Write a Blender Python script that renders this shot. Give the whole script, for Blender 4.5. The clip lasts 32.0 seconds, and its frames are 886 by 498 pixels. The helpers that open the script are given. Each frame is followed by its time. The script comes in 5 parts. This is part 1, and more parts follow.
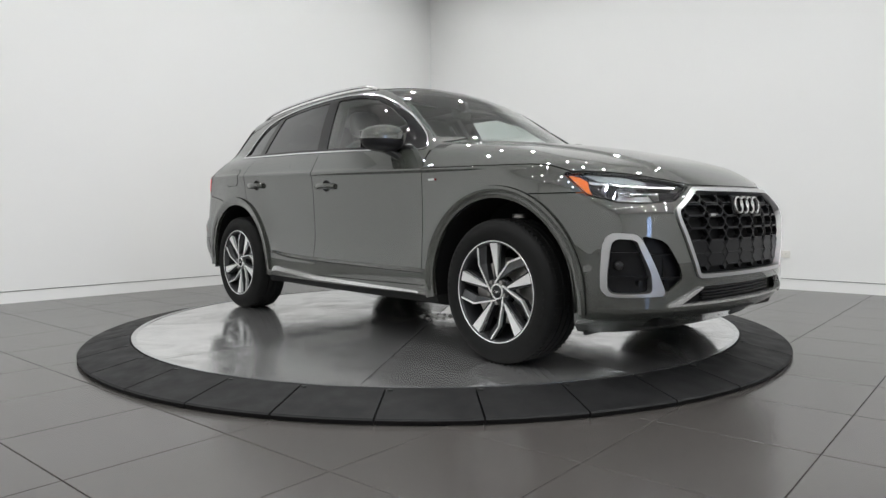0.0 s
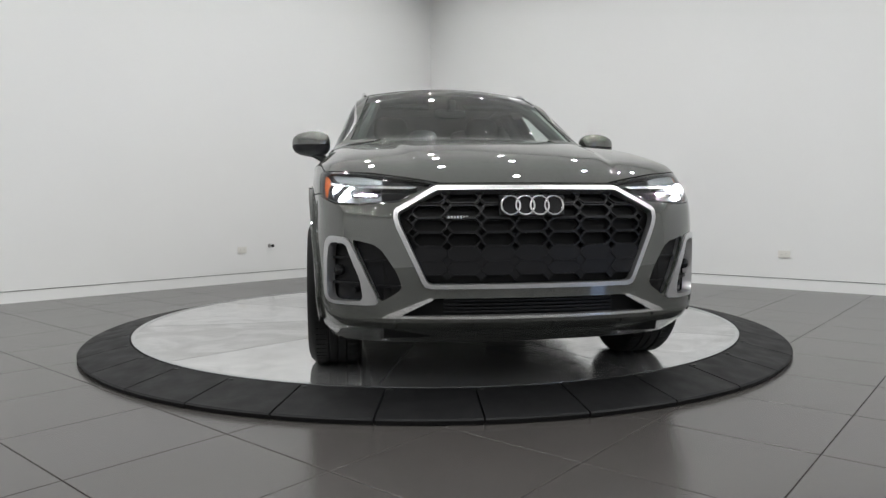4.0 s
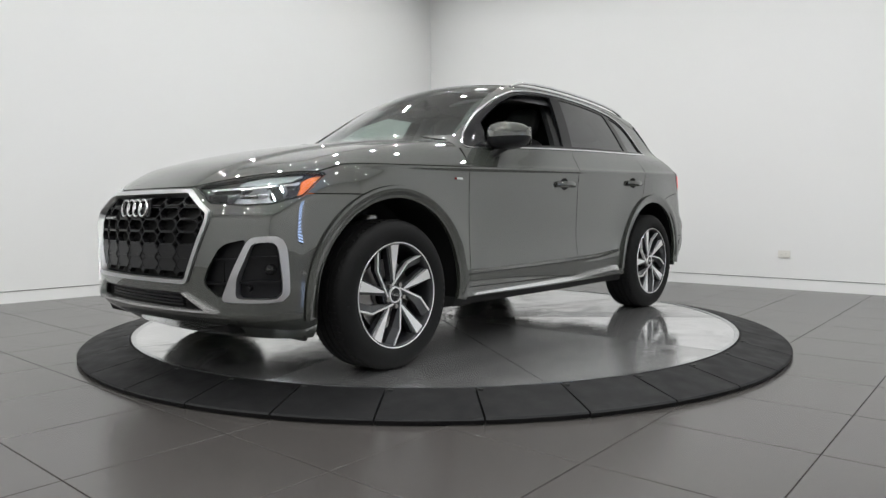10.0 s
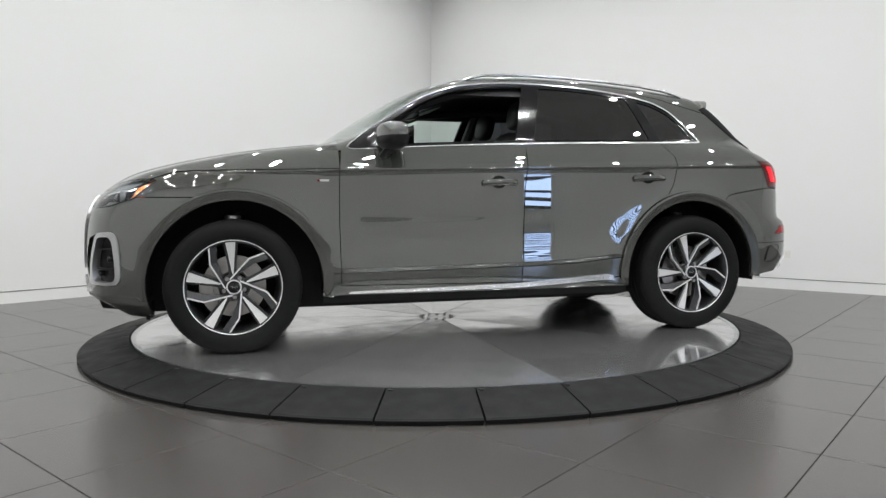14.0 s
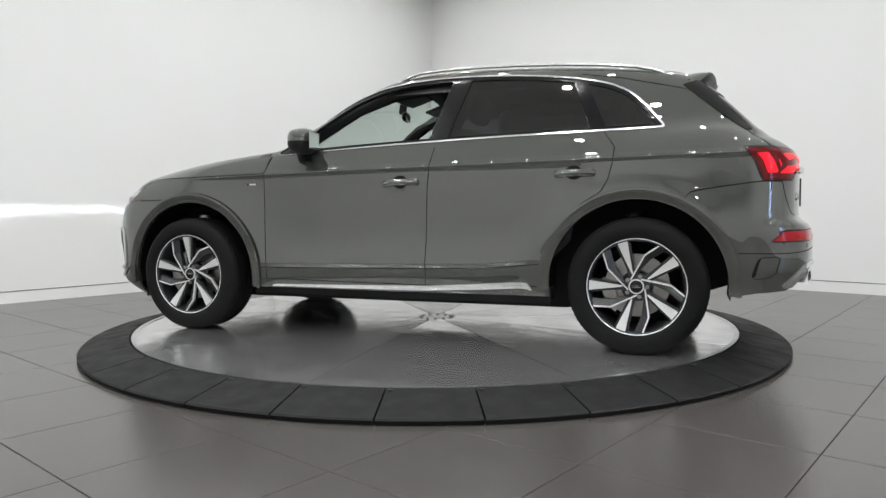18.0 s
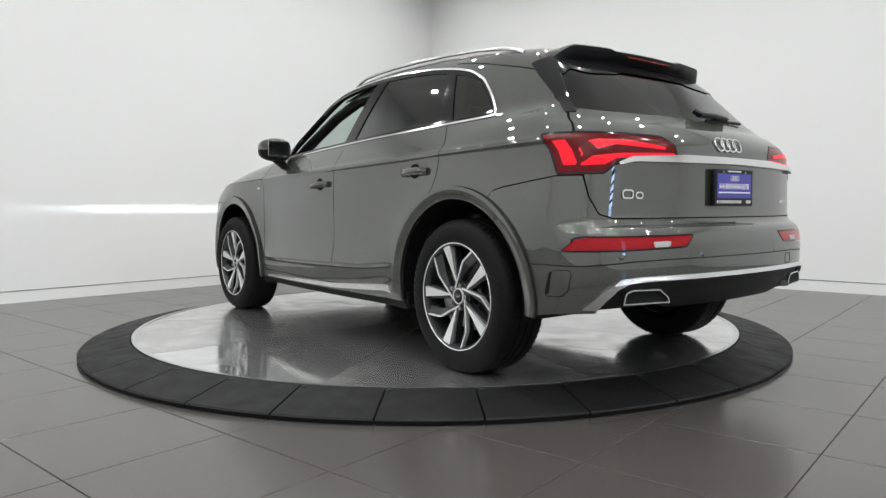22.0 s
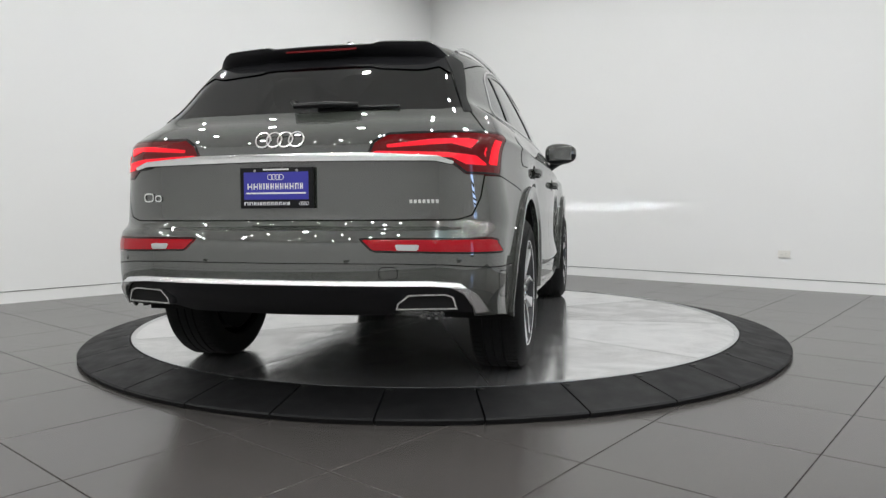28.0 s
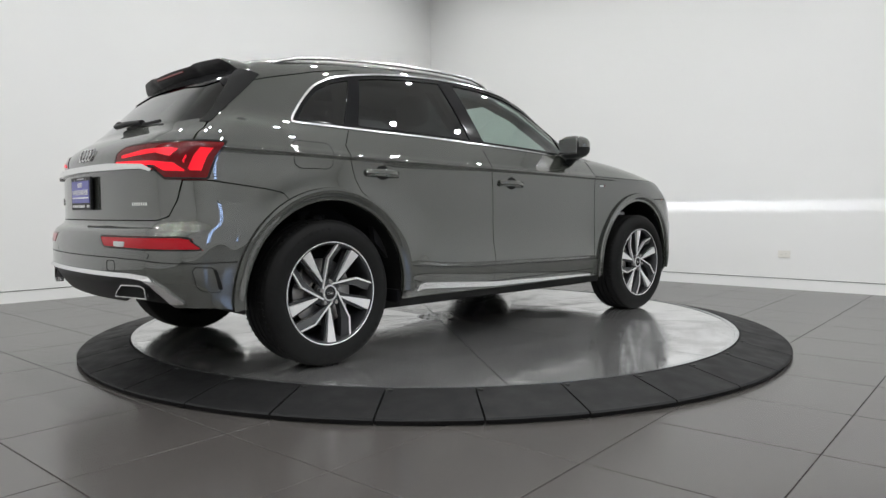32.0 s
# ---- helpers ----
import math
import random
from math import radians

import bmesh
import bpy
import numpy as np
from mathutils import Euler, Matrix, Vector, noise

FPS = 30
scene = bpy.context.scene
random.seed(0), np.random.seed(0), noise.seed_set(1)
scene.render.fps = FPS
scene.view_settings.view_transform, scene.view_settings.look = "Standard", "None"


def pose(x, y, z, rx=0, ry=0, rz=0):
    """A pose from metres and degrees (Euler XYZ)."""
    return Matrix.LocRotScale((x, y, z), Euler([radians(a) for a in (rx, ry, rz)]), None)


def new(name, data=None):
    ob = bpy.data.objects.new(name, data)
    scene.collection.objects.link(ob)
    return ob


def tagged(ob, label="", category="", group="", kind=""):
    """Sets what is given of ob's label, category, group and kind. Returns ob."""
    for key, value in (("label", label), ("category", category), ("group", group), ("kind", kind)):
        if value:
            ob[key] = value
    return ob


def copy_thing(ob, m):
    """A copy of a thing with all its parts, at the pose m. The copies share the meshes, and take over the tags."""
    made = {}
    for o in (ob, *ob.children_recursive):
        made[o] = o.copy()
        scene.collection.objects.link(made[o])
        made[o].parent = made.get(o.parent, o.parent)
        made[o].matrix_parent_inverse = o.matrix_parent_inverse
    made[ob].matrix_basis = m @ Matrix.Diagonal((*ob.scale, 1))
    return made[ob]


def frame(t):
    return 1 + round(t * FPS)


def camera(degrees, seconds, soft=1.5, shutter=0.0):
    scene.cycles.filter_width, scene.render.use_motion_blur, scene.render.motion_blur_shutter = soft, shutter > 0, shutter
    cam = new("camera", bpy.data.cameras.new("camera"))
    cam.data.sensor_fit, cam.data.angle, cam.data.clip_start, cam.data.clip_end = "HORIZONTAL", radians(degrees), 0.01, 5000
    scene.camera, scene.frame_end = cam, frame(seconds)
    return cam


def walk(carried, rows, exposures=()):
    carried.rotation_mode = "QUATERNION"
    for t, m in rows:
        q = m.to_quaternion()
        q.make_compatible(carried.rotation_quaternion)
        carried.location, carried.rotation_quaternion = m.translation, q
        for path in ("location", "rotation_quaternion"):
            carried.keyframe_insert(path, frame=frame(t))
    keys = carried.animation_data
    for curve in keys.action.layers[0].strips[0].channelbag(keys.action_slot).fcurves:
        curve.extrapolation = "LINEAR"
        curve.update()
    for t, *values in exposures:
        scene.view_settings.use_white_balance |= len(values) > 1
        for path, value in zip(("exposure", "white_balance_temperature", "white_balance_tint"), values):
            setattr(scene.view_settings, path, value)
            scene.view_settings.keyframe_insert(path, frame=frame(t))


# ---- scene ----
# The lens and the standing camera
cam = camera(65.55, 32.0, soft=1.4)
EYE = Vector((0.0, -4.972, 0.769))
CAM_POSE = Matrix.Translation(EYE) @ pose(0, 0, 0, 0, 0, -0.587) @ pose(0, 0, 0, 90 - 3.203, 0, 0) @ pose(0, 0, 0, 0, 0, -0.327)
EXPOSURES = [(0.0, 0.03), (2.0, 0.0), (3.5, -0.14), (7.0, -0.14), (8.5, 0.0), (12.0, 0.03), (17.0, 0.11), (21.0, 0.11), (25.0, 0.0), (32.0, 0.0)]
walk(cam, [(0.0, CAM_POSE), (32.0, CAM_POSE)], exposures=EXPOSURES)

# ------------------------------------------------------------------ plan
FLOOR = -0.078          # the showroom floor; the turntable's plate is z = 0
R_PLATE, R_RING = 2.02, 2.315
CORNER = (-0.06, 5.57)  # the inner corner of the two white walls
DIR_L = Vector((-0.693, -0.721, 0))   # along the two walls, away from the corner
DIR_R = Vector((0.741, -0.671, 0))
CEIL = 4.3
SPIN_0, SPIN = -48.11, -8.414         # the turntable: degrees at 0 s, degrees a second
CAR_OFF = (-0.044, 0.077)             # the car's middle on the plate

# ------------------------------------------------------------------ world and light
world = bpy.data.worlds.new("world")
scene.world = world
world.use_nodes = True
world.node_tree.nodes["Background"].inputs[0].default_value = (0.6, 0.75, 1.0, 1)
world.node_tree.nodes["Background"].inputs[1].default_value = 0.3
scene.view_settings.exposure = 0.0


# ------------------------------------------------------------------ materials
def material(name, color, rough=0.5, metal=0.0, coat=0.0, vary=0.0, scale=8.0, bump=0.0, bump_scale=200.0, emit=0.0,
             emit_color=None, transmission=0.0, ior=1.45, alpha=1.0, rough_vary=0.0, stretch=None, coat_rough=0.03, fleck=0.0, spec=0.5):
    m = bpy.data.materials.new(name)
    m.use_nodes = True
    nt = m.node_tree
    b = nt.nodes["Principled BSDF"]
    b.inputs["Base Color"].default_value = (*color, 1)
    b.inputs["Roughness"].default_value = rough
    b.inputs["Metallic"].default_value = metal
    b.inputs["IOR"].default_value = ior
    b.inputs["Specular IOR Level"].default_value = spec
    b.inputs["Coat Weight"].default_value = coat
    b.inputs["Coat Roughness"].default_value = coat_rough
    b.inputs["Transmission Weight"].default_value = transmission
    b.inputs["Alpha"].default_value = alpha
    if emit:
        b.inputs["Emission Color"].default_value = (*(emit_color or color), 1)
        b.inputs["Emission Strength"].default_value = emit
    if vary or bump or rough_vary or fleck:
        co = nt.nodes.new("ShaderNodeTexCoord")
        src = co.outputs["Object"]
        if stretch:
            mp = nt.nodes.new("ShaderNodeMapping")
            mp.inputs["Scale"].default_value = stretch
            nt.links.new(src, mp.inputs[0])
            src = mp.outputs[0]
        n1 = nt.nodes.new("ShaderNodeTexNoise")
        n1.inputs["Scale"].default_value = scale
        n1.inputs["Detail"].default_value = 6
        nt.links.new(src, n1.inputs["Vector"])
        n2 = nt.nodes.new("ShaderNodeTexNoise")
        n2.inputs["Scale"].default_value = bump_scale
        n2.inputs["Detail"].default_value = 3
        nt.links.new(src, n2.inputs["Vector"])
        if vary or fleck:
            mx = nt.nodes.new("ShaderNodeMix")
            mx.data_type = "RGBA"
            lo = [c * (1 - vary) for c in color]
            hi = [min(1, c * (1 + vary)) for c in color]
            mx.inputs[6].default_value = (*lo, 1)
            mx.inputs[7].default_value = (*hi, 1)
            nt.links.new((n2 if fleck else n1).outputs["Fac"], mx.inputs[0])
            nt.links.new(mx.outputs[2], b.inputs["Base Color"])
        if rough_vary:
            mr = nt.nodes.new("ShaderNodeMapRange")
            mr.inputs[1].default_value, mr.inputs[2].default_value = 0.3, 0.7
            mr.inputs[3].default_value, mr.inputs[4].default_value = max(0.02, rough - rough_vary), min(1, rough + rough_vary)
            nt.links.new(n1.outputs["Fac"], mr.inputs[0])
            nt.links.new(mr.outputs[0], b.inputs["Roughness"])
        if bump:
            bp = nt.nodes.new("ShaderNodeBump")
            bp.inputs["Strength"].default_value = bump
            bp.inputs["Distance"].default_value = 0.002
            nt.links.new(n2.outputs["Fac"], bp.inputs["Height"])
            nt.links.new(bp.outputs[0], b.inputs["Normal"])
    return m


M_PAINT = material("grey_paint", (0.032, 0.0350, 0.0295), 0.5, 0.0, 1.0, vary=0.08, bump_scale=900, fleck=1, coat_rough=0.012, spec=0.2)
M_PAINT.node_tree.nodes["Principled BSDF"].inputs["Coat IOR"].default_value = 2.12
M_BLACK_GLOSS = material("black_gloss", (0.009, 0.009, 0.010), 0.10, spec=0.42)
M_BLACK = material("black_plastic", (0.006, 0.006, 0.007), 0.42, spec=0.28, bump=0.15, bump_scale=600, vary=0.2, scale=30)
M_SHELL = material("dark_shell", (0.006, 0.006, 0.006), 0.7, spec=0.2)
M_RUBBER = material("tyre_rubber", (0.006, 0.006, 0.006), 0.7, spec=0.2, vary=0.25, scale=25, bump=0.2, bump_scale=300)
M_CHROME = material("satin_chrome", (0.78, 0.78, 0.78), 0.16, 1.0, rough_vary=0.04, scale=40)
M_SILVER = material("silver_trim", (0.62, 0.63, 0.64), 0.24, 0.95)
M_TRIM = material("satin_silver_trim", (0.76, 0.76, 0.77), 0.19, 0.97)
M_FRAME = material("matt_silver_frame", (0.56, 0.56, 0.57), 0.30, 0.95)
M_SATIN = material("bright_satin_silver", (0.84, 0.84, 0.84), 0.24, 0.92)
M_RIM_SILVER = material("machined_aluminium", (0.84, 0.84, 0.84), 0.32, 0.7, vary=0.06, scale=60, bump=0.05, bump_scale=500)
M_RIM_GREY = material("rim_grey_lacquer", (0.036, 0.037, 0.040), 0.3, 0.5, 0.4)
M_STEEL = material("brake_steel", (0.35, 0.34, 0.33), 0.35, 1.0, vary=0.2, scale=30)


def thin_glass(name, tint, gloss=0.02, ior=1.5):
    """A pane: what passes through is tinted, what mirrors grows towards grazing."""
    m = bpy.data.materials.new(name)
    m.use_nodes = True
    nt = m.node_tree
    nt.nodes.remove(nt.nodes["Principled BSDF"])
    out = nt.nodes["Material Output"]
    tr, gl, mx, lw = (nt.nodes.new("ShaderNode" + k) for k in ("BsdfTransparent", "BsdfGlossy", "MixShader", "LayerWeight"))
    tr.inputs[0].default_value = (*tint, 1)
    gl.inputs[0].default_value = (1, 1, 1, 1)
    gl.inputs["Roughness"].default_value = gloss
    lw.inputs[0].default_value = 0.5
    power, scale = nt.nodes.new("ShaderNodeMath"), nt.nodes.new("ShaderNodeMath")
    power.operation, scale.operation = "POWER", "MULTIPLY_ADD"
    power.inputs[1].default_value = 4.5
    f0 = ((ior - 1) / (ior + 1)) ** 2
    scale.inputs[1].default_value, scale.inputs[2].default_value = 0.85, f0
    nt.links.new(lw.outputs["Facing"], power.inputs[0])
    nt.links.new(power.outputs[0], scale.inputs[0])
    nt.links.new(scale.outputs[0], mx.inputs[0])
    nt.links.new(tr.outputs[0], mx.inputs[1])
    nt.links.new(gl.outputs[0], mx.inputs[2])
    nt.links.new(mx.outputs[0], out.inputs[0])
    return m


M_GLASS = thin_glass("clear_car_glass", (0.70, 0.80, 0.76), ior=2.3)
M_TINT = thin_glass("tinted_glass", (0.05, 0.055, 0.06), ior=2.0)
M_FILTER = thin_glass("grey_filter", (0.5, 0.5, 0.5))
M_LENS = thin_glass("clear_lens", (0.93, 0.95, 0.97))
M_RED = material("red_lens", (0.06, 0.001, 0.002), 0.08, 0, 0.0, spec=0.4, emit=0.045, emit_color=(1, 0.02, 0.03))
# The bumper reflectors' lit look is put in as emission.
M_RED_LOW = material("glowing_red_reflector", (0.16, 0.002, 0.006), 0.10, spec=0.4, emit=0.13, emit_color=(1, 0.015, 0.03))
M_RED_GLOW = material("red_light_bar", (0.4, 0.004, 0.01), 0.2, 0, 0.0, spec=0.3, emit=0.72, emit_color=(1, 0.012, 0.03))
M_BEZEL = material("lamp_bezel", (0.20, 0.205, 0.21), 0.35, 0.4)
M_REVERSE = material("clear_reversing_lens", (0.46, 0.47, 0.47), 0.3, 0.25)
M_AMBER = material("amber_lens", (0.65, 0.13, 0.012), 0.15, 0, 0.6, emit=0.12, emit_color=(1, 0.2, 0.02))
M_DRL = material("daytime_strip_white", (0.26, 0.28, 0.275), 0.25, emit=0.03, emit_color=(0.9, 0.95, 1.0))
M_BEAM = material("low_beam_source", (1, 1, 1), 0.5, emit=120000, emit_color=(0.93, 0.97, 1.0))
M_HEAD = material("headlamp_glow", (1, 1, 1), 0.3, emit=110, emit_color=(0.93, 0.97, 1.0))
M_WALL = material("white_wall_paint", (0.80, 0.80, 0.79), 0.55, vary=0.015, scale=1.2, bump=0.06, bump_scale=260)
M_CEIL = material("white_ceiling_paint", (0.87, 0.87, 0.86), 0.7, vary=0.02, scale=2)
M_TILE = material("grey_porcelain_tile", (0.060, 0.0555, 0.0525), 0.24, ior=1.6, vary=0.10, scale=3, bump=0.03, bump_scale=220)
M_GROUT = material("dark_grout", (0.024, 0.022, 0.021), 0.85, vary=0.2, scale=40)
M_MAT = material("black_rubber_ramp", (0.009, 0.009, 0.0095), 0.62, spec=0.22, vary=0.35, scale=9, bump=0.25, bump_scale=140, rough_vary=0.1)


def plate_material():
    """Brushed steel: every sector brushed along its own line, a little lighter or darker, with soft smears and scuffs."""
    m = material("brushed_steel_plate", (0.6, 0.6, 0.59), 0.2, 0.90)
    nt, b = m.node_tree, m.node_tree.nodes["Principled BSDF"]

    def node(kind, **values):
        n = nt.nodes.new("ShaderNode" + kind)
        for k, v in values.items():
            n.inputs[k].default_value = v
        return n

    def ranged(source, lo, hi, out_lo, out_hi):
        n = nt.nodes.new("ShaderNodeMapRange")
        for k, v in enumerate((lo, hi, out_lo, out_hi)):
            n.inputs[k + 1].default_value = v
        nt.links.new(source, n.inputs[0])
        return n.outputs[0]

    def maths(kind, a, c):
        n = nt.nodes.new("ShaderNodeMath")
        n.operation = kind
        for k, v in enumerate((a, c)):
            if isinstance(v, float):
                n.inputs[k].default_value = v
            else:
                nt.links.new(v, n.inputs[k])
        return n.outputs[0]
    info, co = nt.nodes.new("ShaderNodeObjectInfo"), nt.nodes.new("ShaderNodeTexCoord")
    shift = node("VectorMath")
    shift.operation = "ADD"
    nt.links.new(co.outputs["Object"], shift.inputs[0])
    nt.links.new(maths("MULTIPLY", info.outputs["Random"], 40.0), shift.inputs[1])
    smear = node("TexNoise", Scale=3.0, Detail=9.0, Distortion=1.4, Roughness=0.62)
    nt.links.new(shift.outputs[0], smear.inputs["Vector"])
    mp = node("Mapping", Scale=(5, 150, 1))
    fine = node("TexNoise", Scale=2.0, Detail=4.0)
    nt.links.new(shift.outputs[0], mp.inputs[0])
    nt.links.new(mp.outputs[0], fine.inputs["Vector"])
    tone = maths("ADD", smear.outputs["Fac"], maths("MULTIPLY", maths("SUBTRACT", info.outputs["Random"], 0.5), 0.34))
    nt.links.new(ranged(tone, 0.30, 0.72, 0.05, 0.24), b.inputs["Roughness"])
    nt.links.new(ranged(tone, 0.30, 0.72, 0.90, 0.55), b.inputs["Base Color"])
    b.inputs["Anisotropic"].default_value = 0.55
    along = nt.nodes.new("ShaderNodeVectorTransform")
    along.vector_type, along.convert_from, along.convert_to = "VECTOR", "OBJECT", "WORLD"
    along.inputs[0].default_value = (1, 0, 0)
    nt.links.new(along.outputs[0], b.inputs["Tangent"])
    bp = node("Bump", Strength=0.05, Distance=0.001)
    nt.links.new(fine.outputs["Fac"], bp.inputs["Height"])
    nt.links.new(bp.outputs[0], b.inputs["Normal"])
    return m


M_PLATE = plate_material()
M_OUTLET = material("ivory_plastic", (0.74, 0.725, 0.68), 0.4)
M_DARK_SLOT = material("dark_slot", (0.02, 0.02, 0.02), 0.6)
M_LEATHER = material("black_leather", (0.018, 0.018, 0.019), 0.45, bump=0.3, bump_scale=350, vary=0.2, scale=30)
M_BLUE = material("blue_placard", (0.03, 0.03, 0.32), 0.3, 0, 0.4)
M_WHITE = material("white_print", (0.75, 0.75, 0.75), 0.5)
M_LAMP = material("downlight_lens", (1, 1, 1), 0.5, emit=28, emit_color=(0.98, 0.99, 1.0))
M_DAY = material("daylight_pane", (0.6, 0.75, 1.0), 0.3, emit=7.5, emit_color=(0.45, 0.62, 1.0))


# ------------------------------------------------------------------ mesh helpers
def mesh_of(name, verts, faces, mat, smooth=True):
    me = bpy.data.meshes.new(name)
    me.from_pydata([tuple(map(float, v)) for v in verts], [], [tuple(int(i) for i in f) for f in faces])
    me.materials.append(mat)
    if smooth:
        me.polygons.foreach_set("use_smooth", [True] * len(me.polygons))
    me.update()
    return me


def put(name, me, parent=None, label="", m=None):
    ob = new(name, me)
    if parent:
        ob.parent = parent
    if m is not None:
        ob.matrix_basis = m
    return tagged(ob, label)


def part(name, bm, mat, parent=None, label="", m=None, smooth=False, bevel=0.0, segments=2):
    """Links a bmesh as one mesh object under a thing."""
    if bevel:
        bmesh.ops.bevel(bm, geom=[e for e in bm.edges if len(e.link_faces) == 2 and e.calc_face_angle(0) > 0.5], offset=bevel, segments=segments,
                        affect="EDGES", profile=0.6, clamp_overlap=True)
    me = bpy.data.meshes.new(name)
    bmesh.ops.recalc_face_normals(bm, faces=bm.faces)
    bm.to_mesh(me)
    bm.free()
    me.materials.append(mat)
    if smooth:
        me.polygons.foreach_set("use_smooth", [True] * len(me.polygons))
        me.set_sharp_from_angle(angle=radians(40))
    return put(name, me, parent, label, m)


def box(sx, sy, sz, at=(0, 0, 0), turn=None, bm=None):
    bm = bm or bmesh.new()
    m = Matrix.Translation(at) @ (turn or Matrix()) @ Matrix.Diagonal((sx, sy, sz, 1))
    bmesh.ops.create_cube(bm, size=1, matrix=m)
    return bm


def cyl(r, h, at=(0, 0, 0), turn=None, n=32, r2=None, bm=None):
    bm = bm or bmesh.new()
    m = Matrix.Translation(at) @ (turn or Matrix())
    bmesh.ops.create_cone(bm, cap_ends=True, segments=n, radius1=r, radius2=r if r2 is None else r2, depth=h, matrix=m)
    return bm


def lathe(profile, n=48, closed=False):
    """Turns a profile of (radius, height) round z."""
    bm = bmesh.new()
    rings = [[bm.verts.new((r * math.cos(2 * math.pi * k / n), r * math.sin(2 * math.pi * k / n), z)) for k in range(n)] for r, z in profile]
    pairs = list(zip(rings, rings[1:])) + ([(rings[-1], rings[0])] if closed else [])
    for a, b in pairs:
        for k in range(n):
            bm.faces.new((a[k], a[(k + 1) % n], b[(k + 1) % n], b[k]))
    return bm


def prism(points, z0, z1, bm=None):
    """A flat outline (x, y) raised from z0 to z1."""
    bm = bm or bmesh.new()
    lo = [bm.verts.new((x, y, z0)) for x, y in points]
    hi = [bm.verts.new((x, y, z1)) for x, y in points]
    bm.faces.new(lo[::-1])
    bm.faces.new(hi)
    for k in range(len(points)):
        j = (k + 1) % len(points)
        bm.faces.new((lo[k], lo[j], hi[j], hi[k]))
    return bm


def torus(R, r, n=48, k=10, bm=None, m=Matrix()):
    bm = bm or bmesh.new()
    rings = []
    for i in range(n):
        a = 2 * math.pi * i / n
        ring = []
        for j in range(k):
            b = 2 * math.pi * j / k
            ring.append(bm.verts.new(m @ Vector(((R + r * math.cos(b)) * math.cos(a), (R + r * math.cos(b)) * math.sin(a), r * math.sin(b)))))
        rings.append(ring)
    for i in range(n):
        a, b = rings[i], rings[(i + 1) % n]
        for j in range(k):
            bm.faces.new((a[j], b[j], b[(j + 1) % k], a[(j + 1) % k]))
    return bm


def tube(path, r, k=8, bm=None, flat=1.0):
    """A round bar along a path of points."""
    bm = bm or bmesh.new()
    path = [Vector(p) for p in path]
    rings = []
    for i, p in enumerate(path):
        d = (path[min(i + 1, len(path) - 1)] - path[max(i - 1, 0)]).normalized()
        side = d.cross(Vector((0, 0, 1)))
        side = side.normalized() if side.length > 1e-4 else Vector((1, 0, 0))
        up = side.cross(d)
        rings.append([bm.verts.new(p + side * r * math.cos(2 * math.pi * j / k) + up * r * flat * math.sin(2 * math.pi * j / k)) for j in range(k)])
    for a, b in zip(rings, rings[1:]):
        for j in range(k):
            bm.faces.new((a[j], b[j], b[(j + 1) % k], a[(j + 1) % k]))
    bm.faces.new(rings[0])
    bm.faces.new(rings[-1][::-1])
    return bm


# ------------------------------------------------------------------ the room
def structure(name, bm, mat, label, category):
    return tagged(part(name, bm, mat), label, category, kind="structure")


def wall_run(name, a, direction, length, thick_side, label):
    """A white wall that stops short of the floor over a recessed, bright skirting."""
    d = Vector(direction)
    n = Vector((-d.y, d.x, 0)) * thick_side
    mid = Vector((*a, 0)) + d * (length / 2) + n * 0.1
    rot = Matrix(((d.x, -d.y, 0, 0), (d.y, d.x, 0, 0), (0, 0, 1, 0), (0, 0, 0, 1)))
    z0 = FLOOR + 0.115
    wall = structure(name, box(length, 0.2, CEIL - z0, mid + Vector((0, 0, (z0 + CEIL) / 2)), rot), M_WALL, label, "wall")
    slot = box(length, 0.16, 0.012, mid + n * 0.02 + Vector((0, 0, z0 - 0.006)), rot)
    part("shadow_gap", slot, M_DARK_SLOT, wall)
    base = box(length, 0.2, 0.1065, mid + n * 0.004 + Vector((0, 0, FLOOR + 0.05325)), rot)
    tagged(part("baseboard", base, M_WALL), "white flush baseboard under a dark shadow gap", "baseboard", kind="structure")
    return wall


def build_room():
    far_l = Vector((*CORNER, 0)) + DIR_L * 14.0
    far_r = Vector((*CORNER, 0)) + DIR_R * 14.0
    wall_run("wall_west", CORNER, DIR_L, 14.0, -1, "plain white painted showroom wall with flush base")
    wall_run("wall_east", CORNER, DIR_R, 14.0, 1, "plain white painted showroom wall with an outlet")
    far = far_l + DIR_R * 14.0
    wall_run("wall_south", far_l[:2], DIR_R, 14.0, -1, "plain white wall behind the camera")
    wall_run("wall_north", far_r[:2], DIR_L, 14.0, 1, "plain white wall behind the camera")
    mid = (Vector((*CORNER, 0)) + far) / 2
    rot = Matrix.Rotation(math.atan2(DIR_R.y, DIR_R.x), 4, "Z")
    structure("ceiling", box(16, 16, 0.1, mid + Vector((0, 0, CEIL + 0.05)), rot), M_CEIL, "plain white painted ceiling with round downlights", "ceiling")
    return mid, rot


TILE_U, TILE_V = 0.588, 0.597
TILE_TURN = 49.2
TILE_ORIGIN = (1.320, -2.660)


